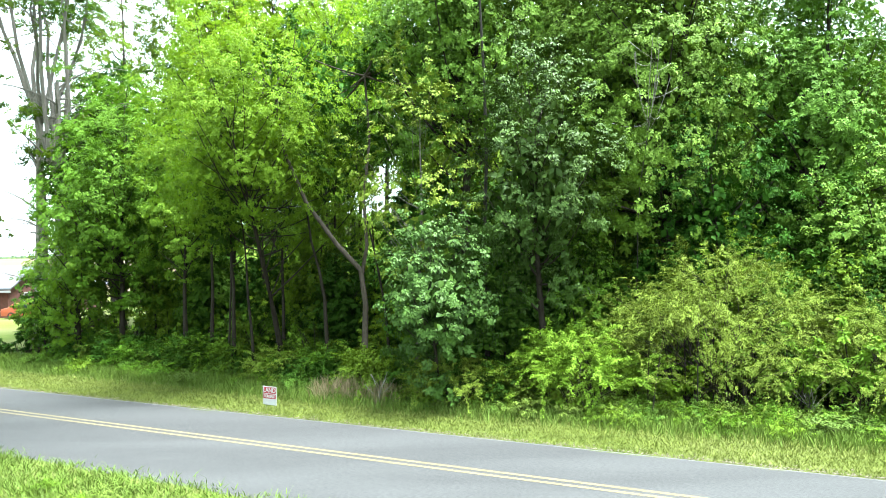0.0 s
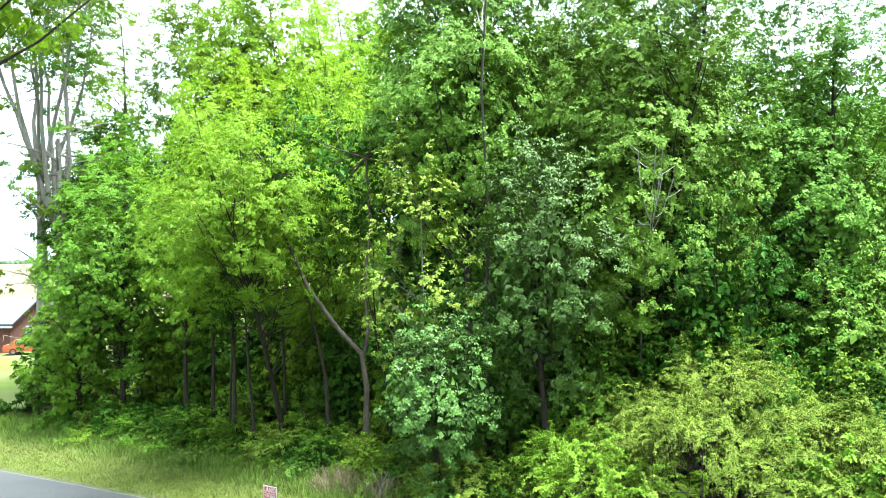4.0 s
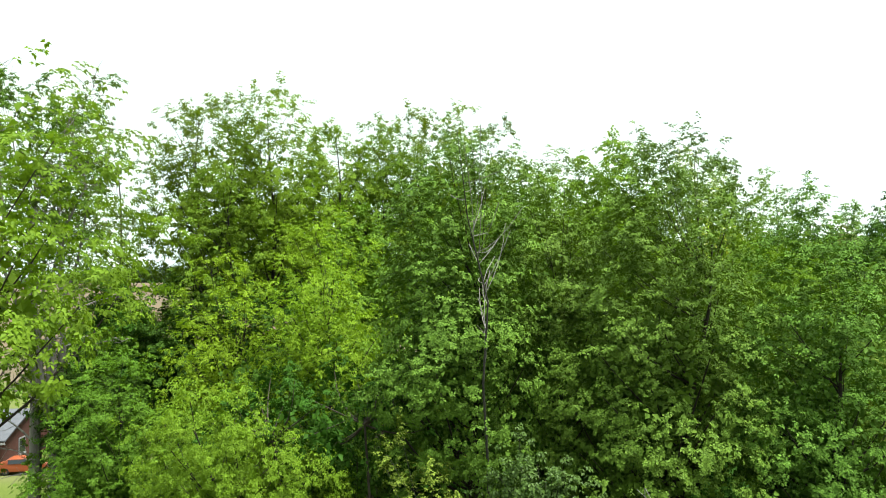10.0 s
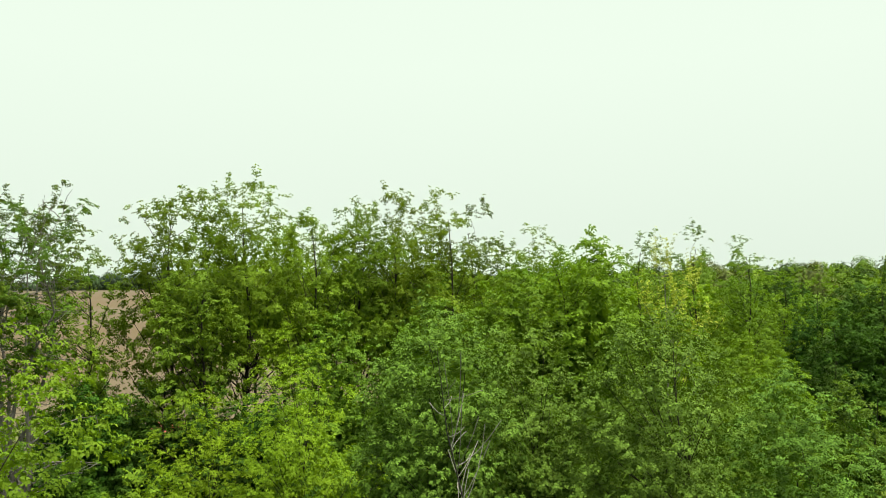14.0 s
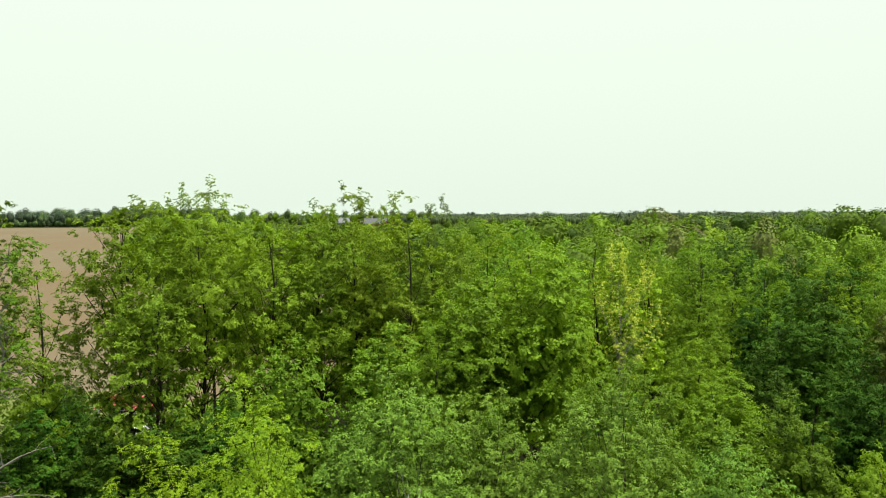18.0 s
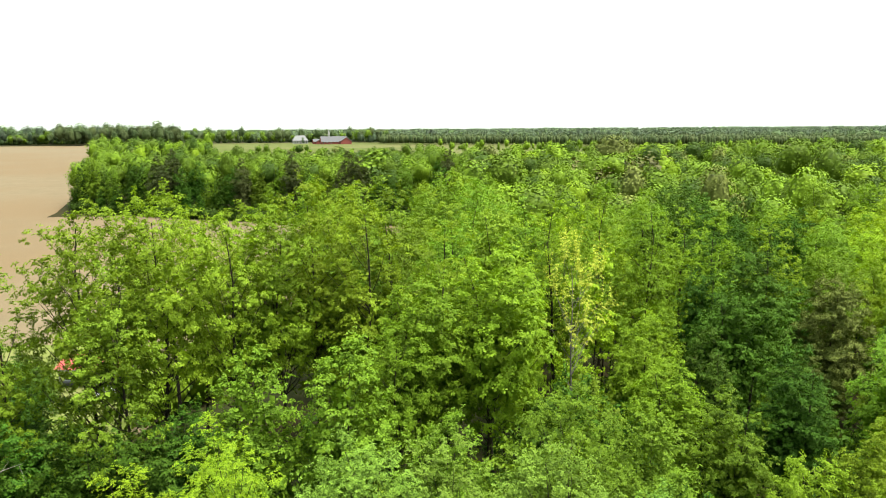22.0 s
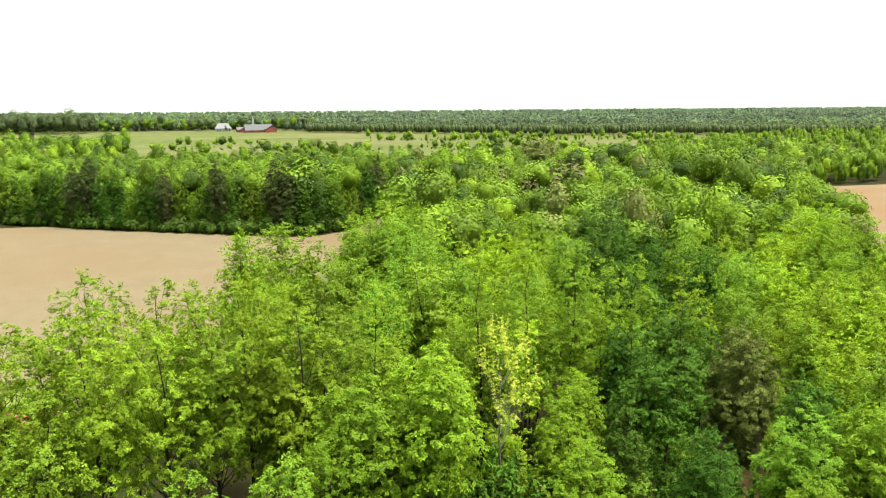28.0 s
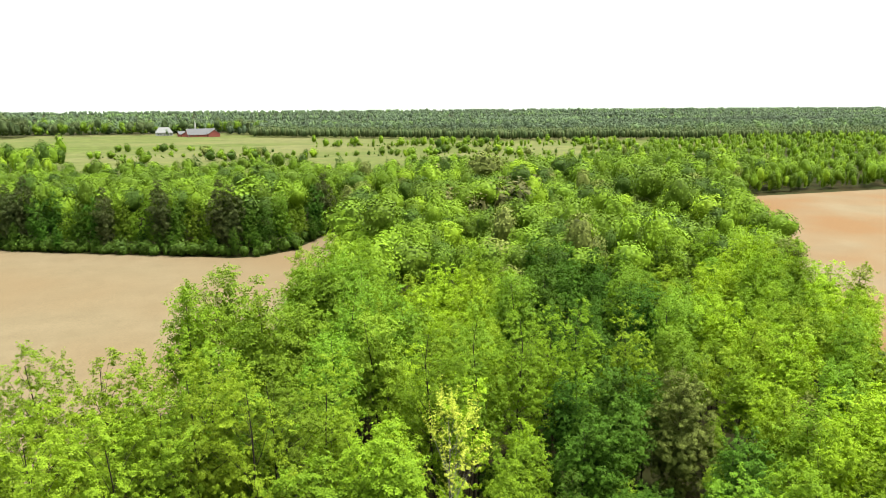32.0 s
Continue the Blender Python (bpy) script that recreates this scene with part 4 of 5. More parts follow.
blobs_a = [blob(200 + i, 640, q=0.62, rad=3.6 + 0.18 * i) for i in range(8)]
blobs_e = [blob(210 + i, 420, q=1.1, rad=3.6, low=0.08) for i in range(4)]
blobs_b = [blob(220 + i, 170, q=1.15, rad=4.6, low=0.2, lobes=8) for i in range(6)]
blobs_s = [blob(230 + i, 170, q=2.6, rad=10.0, low=-0.2, lobes=9) for i in range(4)]
blobs_p = [blob(240 + i, 110, q=1.6, rad=4.8, low=-0.2, taper=0.3, lobes=7) for i in range(6)]
blobs_row = [blob(270 + i, 24, q=1.7, rad=3.9, low=-0.05, taper=0.25, lobes=5, deep=0.3, template=ICO0) for i in range(6)]
blobs_m = [blob(280 + i, 60, q=1.9, rad=5.4, lobes=7, low=0.0) for i in range(6)]
blobs_far = [blob(260 + i, 10, q=3.4, rad=7.5, lobes=5, deep=0.3, template=ICO0, low=-0.4) for i in range(5)]


p = scatter(1, 0, 260, 145, 330, 6.2, lambda x, y: inside(x, y))
woods("distant_trees", p, blobs_a, WOODS, "mixed green broadleaf woodland canopy", 19 + 3.6 * np.random.default_rng(1).normal(size=len(p)), 1)
r8 = np.random.default_rng(8)
p = [(cx + 9 * r8.normal(), cy + 7 * r8.normal()) for cx, cy, k in ((100, 236, 14), (86, 318, 7), (120, 260, 5)) for _ in range(k)]
woods("brown_pines", p, blobs_p, BROWNPINE, "dark brownish pines among the broadleaf trees", 22 + r8.normal(size=len(p)), 8)


def west_wood(x, y):
    front = np.interp(x, [-106, -100, -68, -40, -12, 14, 28, 52], [306, 302, 284, 270, 258, 247, 254, 292])
    back = np.interp(x, [-140, 60, 140], [400, 430, 480])
    return -108 - 0.2 * max(0, y - 310) < x < 60 and front < y < back


p = scatter(2, -135, 62, 245, 430, 6.2, lambda x, y: west_wood(x, y - 9))
woods("west_woods", p, blobs_a + blobs_e[:2], WOODS, "mixed green woodland beyond the tan field", 20 - 7 * np.clip((np.array([q[1] for q in p]) - 275) / 130, 0, 1) + 2.4 * np.random.default_rng(2).normal(size=len(p)), 2, (0.0, 0.8))
edge_meshes = [tree_meshes(90 + i, height=22, crown0=2.2, rad=5.6, leaf=m, bark=BARK, profile=pr, clumps=130, size=1.05, per=16, count=4, length=0.34, width=0.25, core=4, sides=4, girth=0.22, limbs=16)
               for i, (m, pr) in enumerate(((DEEP, "round"), (GREEN, "round"), (DEEP, "dome"), (GREEN, "dome")))]
edge_pine = tree_meshes(55, height=24, crown0=3.5, rad=4.9, leaf=EDGENEEDLE, bark=REDBARK, profile="oval", clumps=130, per=16, count=4, length=0.55, width=0.18, size=1.0, shoots=0.2, girth=0.2, limbs=20, sides=4)
r7 = np.random.default_rng(17)
edge_x = np.linspace(-103, 52, 34)
for i, x in enumerate(edge_x):
    y = float(np.interp(x, [-106, -100, -68, -40, -12, 14, 28, 52], [306, 302, 284, 270, 258, 247, 254, 292])) + float(r7.uniform(2, 7))
    x = float(x + r7.uniform(-1.5, 1.5))
    if i in (8, 9, 15, 19, 23, 24, 31):
        place_tree("pine", edge_pine, x, y, float(r7.uniform(0, 6)), float(r7.uniform(0.85, 1.12)), "dark pine at the edge of the field", group="trees at the field edge")
    else:
        place_tree("forest_tree", edge_meshes[int(r7.choice([0, 1, 2, 3]))], x, y + 2, float(r7.uniform(0, 6)), float(r7.uniform(0.62, 1.0)), "green broadleaf tree at the edge of the field", group="trees at the field edge")
for x in np.arange(-101, 50, 6.5):
    y = float(np.interp(x, [-106, -100, -68, -40, -12, 14, 28, 52], [306, 302, 284, 270, 258, 247, 254, 292])) + float(r7.uniform(0, 2.5))
    place_tree("forest_tree", edge_meshes[int(r7.choice([0, 2, 0, 1]))], float(x + r7.uniform(-2, 2)), y, float(r7.uniform(0, 6)), float(r7.uniform(0.3, 0.56)), "low green broadleaf tree at the edge of the field", group="trees at the field edge")
p = [(x + r7.normal(), float(np.interp(x, [-106, -100, -68, -40, -12, 14, 28, 52], [306, 302, 284, 270, 258, 247, 254, 292])) + r7.uniform(0, 3)) for x in np.arange(-104, 54, 2.2)]
woods("field_edge_bushes", p, blobs_s, WOODS, "low bushes along the edge of the field", 2.6 + 3.4 * r7.uniform(size=len(p)), 21, (0.0, 0.16))
p = []
for y in np.arange(90, 330, 2.2):
    p.append((float(np.interp(y, [86, 101, 117, 126, 150, 240, 285, 330], [-24, -18, -7, 8, 25, 45, 52, 60])) + r7.normal(), y))
    p.append((float(np.interp(y, [92, 99, 122, 146, 167, 193, 226, 322], [112, 119, 128, 147, 160, 174, 198, 272])) + r7.normal(), y))
woods("strip_edge_bushes", p, blobs_s, WOODS, "low bushes along the edges of the wood", 4.5 + 4 * r7.uniform(size=len(p)), 22, (0.0, 0.7))
p = scatter(3, 55, 330, 330, 500, 7.4, lambda x, y: y < np.interp(x, [50, 112, 214, 334], [415, 424, 444, 530]))
woods("north_woods", p, blobs_b, WOODS, "mixed green woodland canopy", np.interp([q[1] for q in p], [330, 380, 470], [17, 13, 8]) + 2.2 * np.random.default_rng(3).normal(size=len(p)), 3)
p = scatter(4, 270, 900, 322, 640, 8.6, lambda x, y: x < 1.3 * y + 30 and y < np.interp(x, [270, 334, 548, 700], [490, 537, 660, 680]))
woods("east_woods", p, blobs_b, WOODS, "young light green woodland", np.interp([q[1] for q in p], [322, 400, 600], [12.5, 9.5, 8]) + 2 * np.random.default_rng(4).normal(size=len(p)), 4, (0.25, 0.94))
p = scatter(5, 60, 1100, 560, 1080, 5.2, lambda x, y: x < 1.3 * y + 30 and 0 < y - np.interp(x, [-100, 60, 124, 304, 430, 500, 1000], [960, 900, 845, 708, 694, 654, 560]) < 62)
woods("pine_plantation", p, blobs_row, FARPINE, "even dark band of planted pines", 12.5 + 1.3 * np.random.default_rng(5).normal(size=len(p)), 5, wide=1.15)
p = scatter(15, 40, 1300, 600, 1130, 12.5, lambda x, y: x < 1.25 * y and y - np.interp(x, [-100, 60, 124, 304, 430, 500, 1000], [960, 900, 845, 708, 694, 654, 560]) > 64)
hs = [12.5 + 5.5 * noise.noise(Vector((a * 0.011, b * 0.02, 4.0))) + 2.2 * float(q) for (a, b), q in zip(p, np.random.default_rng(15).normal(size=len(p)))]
woods("mixed_far_woods", p, blobs_m, HAZEWOOD, "green mixed woods behind the planted pines, greyed by painted haze", hs, 15, stand_tone, 1.35)
p = scatter(6, -420, 90, 960, 1120, 12, lambda x, y: y > (1062 if x > -60 else 1030) if x < 30 else y > 985)
woods("church_pines", p[::2], blobs_b, FARPINE, "dark pines behind the church", 15 + 4 * np.random.default_rng(16).normal(size=len(p)), 16, wide=1.4)
woods("church_woods", p[1::2], blobs_b, WOODS, "mixed green woods behind the church", 13 + 4 * np.random.default_rng(6).normal(size=len(p)), 6, (0.05, 0.66), 1.5)
p = scatter(17, -345, -205, 985, 1050, 9.5, lambda x, y: noise.noise(Vector((x * 0.05, y * 0.05, 1))) > -0.25)
woods("field_pines", p, blobs_b, FARPINE, "tall dark pines at the end of the far field", 23 + 3.5 * np.random.default_rng(17).normal(size=len(p)), 17, wide=1.3)
p = scatter(7, -260, -72, 415, 560, 10, lambda x, y: -0.31 * y < x < -75 - 0.1 * (y - 415))
woods("northwest_woods", p, blobs_b, WOODS, "green woods beside the meadow", 17 + 3 * np.random.default_rng(7).normal(size=len(p)), 7)
p = scatter(12, -130, 460, 485, 700, 9, lambda x, y: noise.noise(Vector((x * 0.015, y * 0.03, 5))) > 0.12)
woods("meadow_bushes", p, blobs_s, WOODS, "scattered young trees and bushes in the meadow", 1.5 + 7 * np.random.default_rng(12).uniform(size=len(p)) ** 2, 12)
p = scatter(13, -560, -260, 900, 1250, 16, lambda x, y: y > 1000 + 0.3 * (-260 - x))
woods("far_west_woods", p, blobs_b, HAZEWOOD, "green tree line beyond the far field, greyed by painted haze", 20 + 3.5 * np.random.default_rng(13).normal(size=len(p)), 13, wide=1.3)
r9 = np.random.default_rng(9)
p = []
while len(p) < 13000:
    y = 1110 + 3600 * float(r9.uniform()) ** 1.6
    x = float(r9.uniform(-0.8, 1.3)) * y
    if (x < -0.25 * y - 150 and y < 1100) or (-170 < x < 90 and y < 1070):
        continue
    p.append((x, y))
hs = np.array([11 + 2.5 * r9.uniform() + 7 * max(0, noise.noise(Vector((x * 0.004, y * 0.004, 0)))) for x, y in p]) * np.array([1 + (b - 900) / 9000 for a, b in p])
woods("horizon_woods", p, blobs_far, HAZEWOOD, "green woods reaching the horizon, greyed by painted haze", hs, 9, stand_tone)

p = [(x + r9.normal(), 322 + r9.uniform(-3, 6)) for x in np.arange(250, 560, 3.0)]
woods("field_end_trees", p, blobs_e, WOODS, "row of low trees at the end of the field", 7 + 5 * r9.uniform(size=len(p)), 23, (0.1, 0.9))
woods("plantation_fringe", [(x, 700 - 0.35 * x + 40 * r9.uniform()) for x in np.arange(100, 420, 4.5)], blobs_b, WOODS, "light green young trees before the pines", 4 + 8 * r9.uniform(size=90) ** 1.6, 24, (0.55, 0.93))
for x, y, s, w, k in ((-44, 470, 0.66, 0.3, 0), (-40, 470, 0.7, 0.32, 1), (-34, 460, 0.56, 0.5, 0), (-5, 470, 0.66, 1.9, 2), (-16, 478, 0.5, 1.2, 1), (83, 462, 0.56, 1.5, 0), (97, 470, 0.46, 1.1, 0), (115, 466, 0.5, 0.5, 0), (30, 482, 0.5, 0.7, 2),
                      (45, 476, 0.4, 0.7, 0), (140, 470, 0.5, 0.8, 1), (170, 480, 0.45, 0.9, 2)):
    place_tree("meadow_tree", edge_meshes[k], x, y, x * 0.7, s * w, "lone bushy tree in the rough meadow", group="trees in the meadow", zs=s)


# ---- shrubs and grass by the road ----
def bush_meshes(seed, h, rad, leaf, stems=26, per=20, count=4, length=0.095, width=0.055, twigs=3, droop=0.3):
    """Arching stems from one stool, leafy along their outer part."""
    r = np.random.default_rng(seed)
    paths, pos, nrm = [], [], []
    for i in range(stems):
        th, out = r.uniform(0, 6.28), rad * math.sqrt(r.uniform(0.05, 1))
        top = h * (1.05 - 0.55 * (out / rad) ** 2) * r.uniform(0.75, 1.1)
        e = np.array([math.cos(th) * out, math.sin(th) * out, top * r.uniform(0.7, 1.0)])
        a = np.array([0.25 * rad * r.normal() * 0.6, 0.25 * rad * r.normal() * 0.6, -0.05])
        m = (a + e) / 2 + np.array([0, 0, 0.45 * top])
        t = np.linspace(0, 1, 7)[:, None]
        line = (1 - t) ** 2 * a + 2 * t * (1 - t) * m + t * t * e
        paths.append((line, np.linspace(0.022, 0.005, 7) * (h / 3) ** 0.5))
        for k in range(twigs * 3):
            s = r.uniform(0.25, 1.0)
            c = (1 - s) ** 2 * a + 2 * s * (1 - s) * m + s * s * e
            d = unit(np.array([math.cos(th), math.sin(th), 0.25]) + 0.9 * r.normal(size=3))
            ln = 0.28 * rad * r.uniform(0.4, 1.1)
            tt = np.linspace(0.1, 1, per)[:, None]
            pts = c + d * tt * ln + np.array([0, 0, -0.18]) * ln * tt ** 2 + 0.02 * r.normal(size=(per, 3))
            pts[:, 2] = np.maximum(pts[:, 2], 0.04)
            pos.append(pts)
            nrm.append(unit(np.array([0, 0, 0.8]) + 0.3 * d + 0.4 * r.normal(size=(per, 3))))
    V, T = rosettes(r, np.concatenate(pos), np.concatenate(nrm), count, length, width, droop)
    return tri_mesh("stem", *tubes(paths, 4), BARK, smooth=True), tri_mesh("foliage", V, T, leaf)


def place_bush(name, meshes, x, y, spin, scale, label, group=""):
    root = new(name)
    for nm, me in zip(("stem", "foliage"), meshes):
        part(nm, me, root)
    root.matrix_basis = Matrix.LocRotScale((x, y, float(ground_z(x, y))), Euler((0, 0, spin)), (scale,) * 3)
    return tagged(root, label, "shrub", group)


def feather_meshes(seed, h, rad, leaf, canes=90, length=0.062, width=0.03, shoots=9, per=26, bare=0.48):
    """A dome of long arching canes set with small leaves, the outer shoots loose and feathery."""
    r = np.random.default_rng(seed)
    paths, pos, nrm = [], [], []
    for i in range(canes):
        th, q = r.uniform(0, 6.28), math.sqrt(r.uniform(0.02, 1))
        out = np.array([math.cos(th), math.sin(th), 0.0])
        top = h * math.sqrt(max(0.04, 1 - 0.86 * q * q)) * r.uniform(0.72, 1.08)
        a = np.array([*(0.22 * rad * r.normal(size=2)), -0.05])
        e = out * rad * q * r.uniform(0.85, 1.15) + np.array([0, 0, top])
        m = a * 0.55 + e * 0.45 + np.array([0, 0, 0.38 * top])
        t = np.linspace(0, 1, 8)[:, None]
        paths.append(((1 - t) ** 2 * a + 2 * t * (1 - t) * m + t * t * e, np.linspace(0.02, 0.004, 8)))
        for k in range(shoots):
            s = r.uniform(bare, 1.0) if k else 1.0
            c = (1 - s) ** 2 * a + 2 * s * (1 - s) * m + s * s * e
            d = unit(0.7 * out + np.array([0, 0, 0.55]) + 0.75 * r.normal(size=3))
            ln = r.uniform(0.5, 1.25) * (0.75 + 0.1 * h)
            tt = np.linspace(0.02, 1, per)[:, None]
            pts = c + d * tt * ln + np.array([0, 0, -0.32]) * ln * tt ** 2 + 0.035 * r.normal(size=(per, 3)) * (1.3 - tt)
            pts[:, 2] = np.maximum(pts[:, 2], 0.16 * h * (1 - 0.6 * r.uniform(size=per)))
            pos.append(pts)
            nrm.append(unit(np.array([0, 0, 0.9]) + 0.35 * d + 0.35 * r.normal(size=(per, 3))))
    V, T = rosettes(r, np.concatenate(pos), np.concatenate(nrm), 3, length, width, 0.1)
    return tri_mesh("stem", *tubes(paths, 4), BARK, smooth=True), tri_mesh("foliage", V, T, leaf)


place_bush("arching_bush", feather_meshes(300, 4.9, 3.7, OLIVE, 150), 8.6, 23.0, 0.0, 1.0, "large dome-shaped bush of feathery olive-green sprays")
place_bush("arching_bush", feather_meshes(301, 3.6, 3.0, OLIVE, 100), 12.9, 20.9, 1.0, 1.0, "spreading bush with olive-green sprays over dry stems")
place_bush("arching_bush", feather_meshes(302, 2.6, 2.1, GREEN, 60, 0.08, 0.045), 4.4, 22.9, 2.0, 1.0, "low green leafy bush beside the verge")
place_bush("arching_bush", feather_meshes(303, 3.2, 2.6, FRESH, 80, 0.08, 0.045), 16.0, 18.9, 3.0, 1.0, "spreading fresh green bush beside the verge")
place_bush("arching_bush", feather_meshes(304, 1.5, 1.6, OLIVE, 40), 0.2, 23.9, 4.0, 1.0, "low olive-green bush beside the verge")
low_bushes = [feather_meshes(320 + i, 1.0, 1.0, m, 26, 0.085, 0.055, 6, 16, 0.3) for i, m in enumerate((GREEN, FRESH, DEEP, OLIVE))]
rb = np.random.default_rng(61)
for i in range(64):
    u = -34 + 42 * i / 64 + float(rb.uniform(-0.3, 0.3))
    n = float(np.interp(u, [-34, -26, -12, -2, 8], [24.2, 24.0, 22.7, 21.6, 21.0])) + float(rb.uniform(-0.5, 0.5))
    x, y = along(u, n)
    if x > 4.0:
        continue
    k = (0, 2, 2, 0, 3, 2)[i % 6]
    place_bush("low_bush", low_bushes[k], x, y, float(rb.uniform(0, 6)), float(rb.uniform(0.6, 1.4)), ("low green bush", "low fresh green bush", "low dark green bush", "low olive-green bush")[k] + " between the verge and the wood",
               "low bushes along the verge")

under = [bush_meshes(310 + i, h, r, m, stems=13, twigs=1, per=10, count=4, length=0.14, width=0.085) for i, (h, r, m) in enumerate(
    [(1.6, 1.2, DEEP), (2.4, 1.4, GREEN), (3.6, 1.5, DEEP), (1.1, 1.0, FRESH), (2.8, 1.6, GREEN), (1.8, 1.3, OLIVE)])]
UNDER_LABELS = ["low dark green undergrowth shrub", "leafy green undergrowth shrub", "tall dark green sapling shrub", "small fresh green shrub in the grass", "bushy green sapling at the wood's edge", "olive green shrub at the wood's edge"]
ru = np.random.default_rng(31)
for i in range(150):
    u = -39 + 46 * i / 150 + float(ru.uniform(-0.3, 0.3))
    row = i % 5
    n = float(np.interp(u, [-26, -12, -2, 8, 16], [24.5, 24.5, 23.2, 23.2, 23.0])) + (0.2, 1.6, 3.4, 5.5, 8.5)[row] + float(ru.uniform(-0.5, 0.5))
    k = int(ru.choice([[3, 5, 0, 1], [0, 1, 4, 5], [1, 2, 4, 0], [2, 4, 1, 2], [2, 4, 2, 2]][row]))
    x, y = along(u, n)
    place_bush("undergrowth_shrub", under[k], x, y, float(ru.uniform(0, 6.28)), float(ru.uniform(0.75, 1.3)), UNDER_LABELS[k], "undergrowth along the wood")


def blades(name, count, u0, u1, n0, n1, h0, h1, material, label, seed, width=0.02, clump=0.0, lean=0.5, z=0.02, edge=None):
    """Grass as single bent blades, in tufts."""
    r = np.random.default_rng(seed)
    u, n = r.uniform(u0, u1, count), n0 + (n1 - n0) * r.uniform(0, 1, count)
    if clump:
        k = max(4, count // 14)
        cu, cn = r.uniform(u0, u1, k), n0 + (n1 - n0) * r.uniform(0, 1, k)
        i = r.integers(k, size=count)
        u, n = cu[i] + clump * r.normal(size=count), cn[i] + clump * r.normal(size=count)
    if edge:
        n = n + np.interp(u, *edge)
    b = np.stack([ROAD_DIR[0] * u + ROAD_ACROSS[0] * n, ROAD_DIR[1] * u + ROAD_ACROSS[1] * n, np.full(count, z)], 1)
    h = r.uniform(h0, h1, count)[:, None]
    th = r.uniform(0, 6.28, count)
    side = np.stack([np.cos(th), np.sin(th), 0 * th], 1) * width * 0.5
    tip = b + np.concatenate([lean * h * r.normal(size=(count, 2)) * 0.6, h], 1)
    mid = b * 0.5 + tip * 0.5 + np.array([0, 0, 1]) * h * 0.12
    V = np.stack([b - side, b + side, mid + side * 0.8, mid - side * 0.8, tip], 1).reshape(-1, 3)
    i = np.arange(count)[:, None] * 5
    T = np.concatenate([i + np.array([[0, 1, 2]]), i + np.array([[0, 2, 3]]), i + np.array([[3, 2, 4]])])
    return tagged(new(name, tri_mesh(name, V, T, material)), label, "grass", kind="stuff")


WAVE = ([-40, -30, -23, -16, -9, -3, 3, 30], [0.8, 0.7, 0.5, -0.2, -0.3, 0.0, 0.1, 0.1])
blades("mown_grass", 100000, -46, 10, ROAD_FAR + 0.05, 20.6, 0.03, 0.1, GRASSBLADE, "short mown yellow-green roadside grass", 401, width=0.018, lean=1.3)
blades("tall_grass", 46000, -46, 10, 20.0, 23.6, 0.12, 0.42, WEEDBLADE, "green grass and weeds before the wood", 402, width=0.02, clump=0.35, lean=0.7, edge=WAVE)
blades("near_grass", 50000, -26, -2, 6.0, ROAD_NEAR + 0.1, 0.03, 0.09, GRASSBLADE, "patchy grass on the near side of the road", 403, width=0.018, lean=1.2, clump=0.15)
blades("near_weeds", 34000, -26, -2, 7.0, ROAD_NEAR + 0.05, 0.05, 0.2, WEEDBLADE, "green weeds on the near side of the road", 404, width=0.022, clump=0.2, lean=1.2)
blades("dry_grass", 900, -16.0, -12.8, 20.6, 21.7, 0.3, 0.85, STRAW, "dry straw-coloured grass tufts", 405, width=0.02, clump=0.18)
weeds = [feather_meshes(330 + i, 0.34, 0.42, m, 12, 0.085, 0.055, 4, 9, 0.2) for i, m in enumerate((GREEN, GREEN, WEEDBLADE, COOL))]
for i in range(260):
    u = float(ru.uniform(-38, 8)) if i % 3 == 0 else float(ru.uniform(-13, 8))
    x, y = along(u, 20.5 + 2.6 * float(ru.uniform()) ** 0.6 + float(np.interp(u, *WAVE)))
    place_bush("weed", weeds[i % 4], x, y, float(ru.uniform(0, 6)), float(ru.uniform(0.4, 1.1)), "leafy green weed in the verge", "weeds in the verge")
for i in range(22):
    x, y = along(float(ru.uniform(-24, -8)), 11.0 - 3.0 * float(ru.uniform()) ** 1.5)
    place_bush("weed", weeds[(0, 2, 1, 2)[i % 4]], x, y, float(ru.uniform(0, 6)), float(ru.uniform(0.25, 0.6)), "small leafy weed on the near verge", "weeds on the near verge")
rg = np.random.default_rng(66)
gu, gn = rg.uniform(-60, 12, 5200), ROAD_FAR + 0.03 + 0.16 * np.abs(rg.normal(size=5200)) - 0.05
gp = np.stack([ROAD_DIR[0] * gu + ROAD_ACROSS[0] * gn, ROAD_DIR[1] * gu + ROAD_ACROSS[1] * gn, np.full(5200, 0.055)], 1)
tagged(new("gravel", tri_mesh("gravel", *lumps(rg, gp, rg.uniform(0.006, 0.022, 5200), ICO0, 0.2, 0.6), GRAVEL)), "loose pale gravel along the road's edge", "gravel", kind="stuff")

# bare dead stems
def dead_tree(x, y, seed, height, crown0, rad, girth, label, n=16, lean=(0, 0)):
    r = np.random.default_rng(seed)
    C = clumps_in(r, n, crown0, height, rad, "vase", 0.5, lean)
    root = new("dead_tree")
    V, T = wood_of(r, C, height, girth, lean, n, 6, crown0 / height, thick=0.9)
    part("stem", tri_mesh("stem", V[:54], T[:96], GREYBARK, smooth=True), root)
    part("branchwork", tri_mesh("branchwork", V[54:], T[96:] - 54, DEADWOOD, smooth=True), root)
    root.matrix_basis = pose(x, y, 0)
    return tagged(root, label, "dead tree")


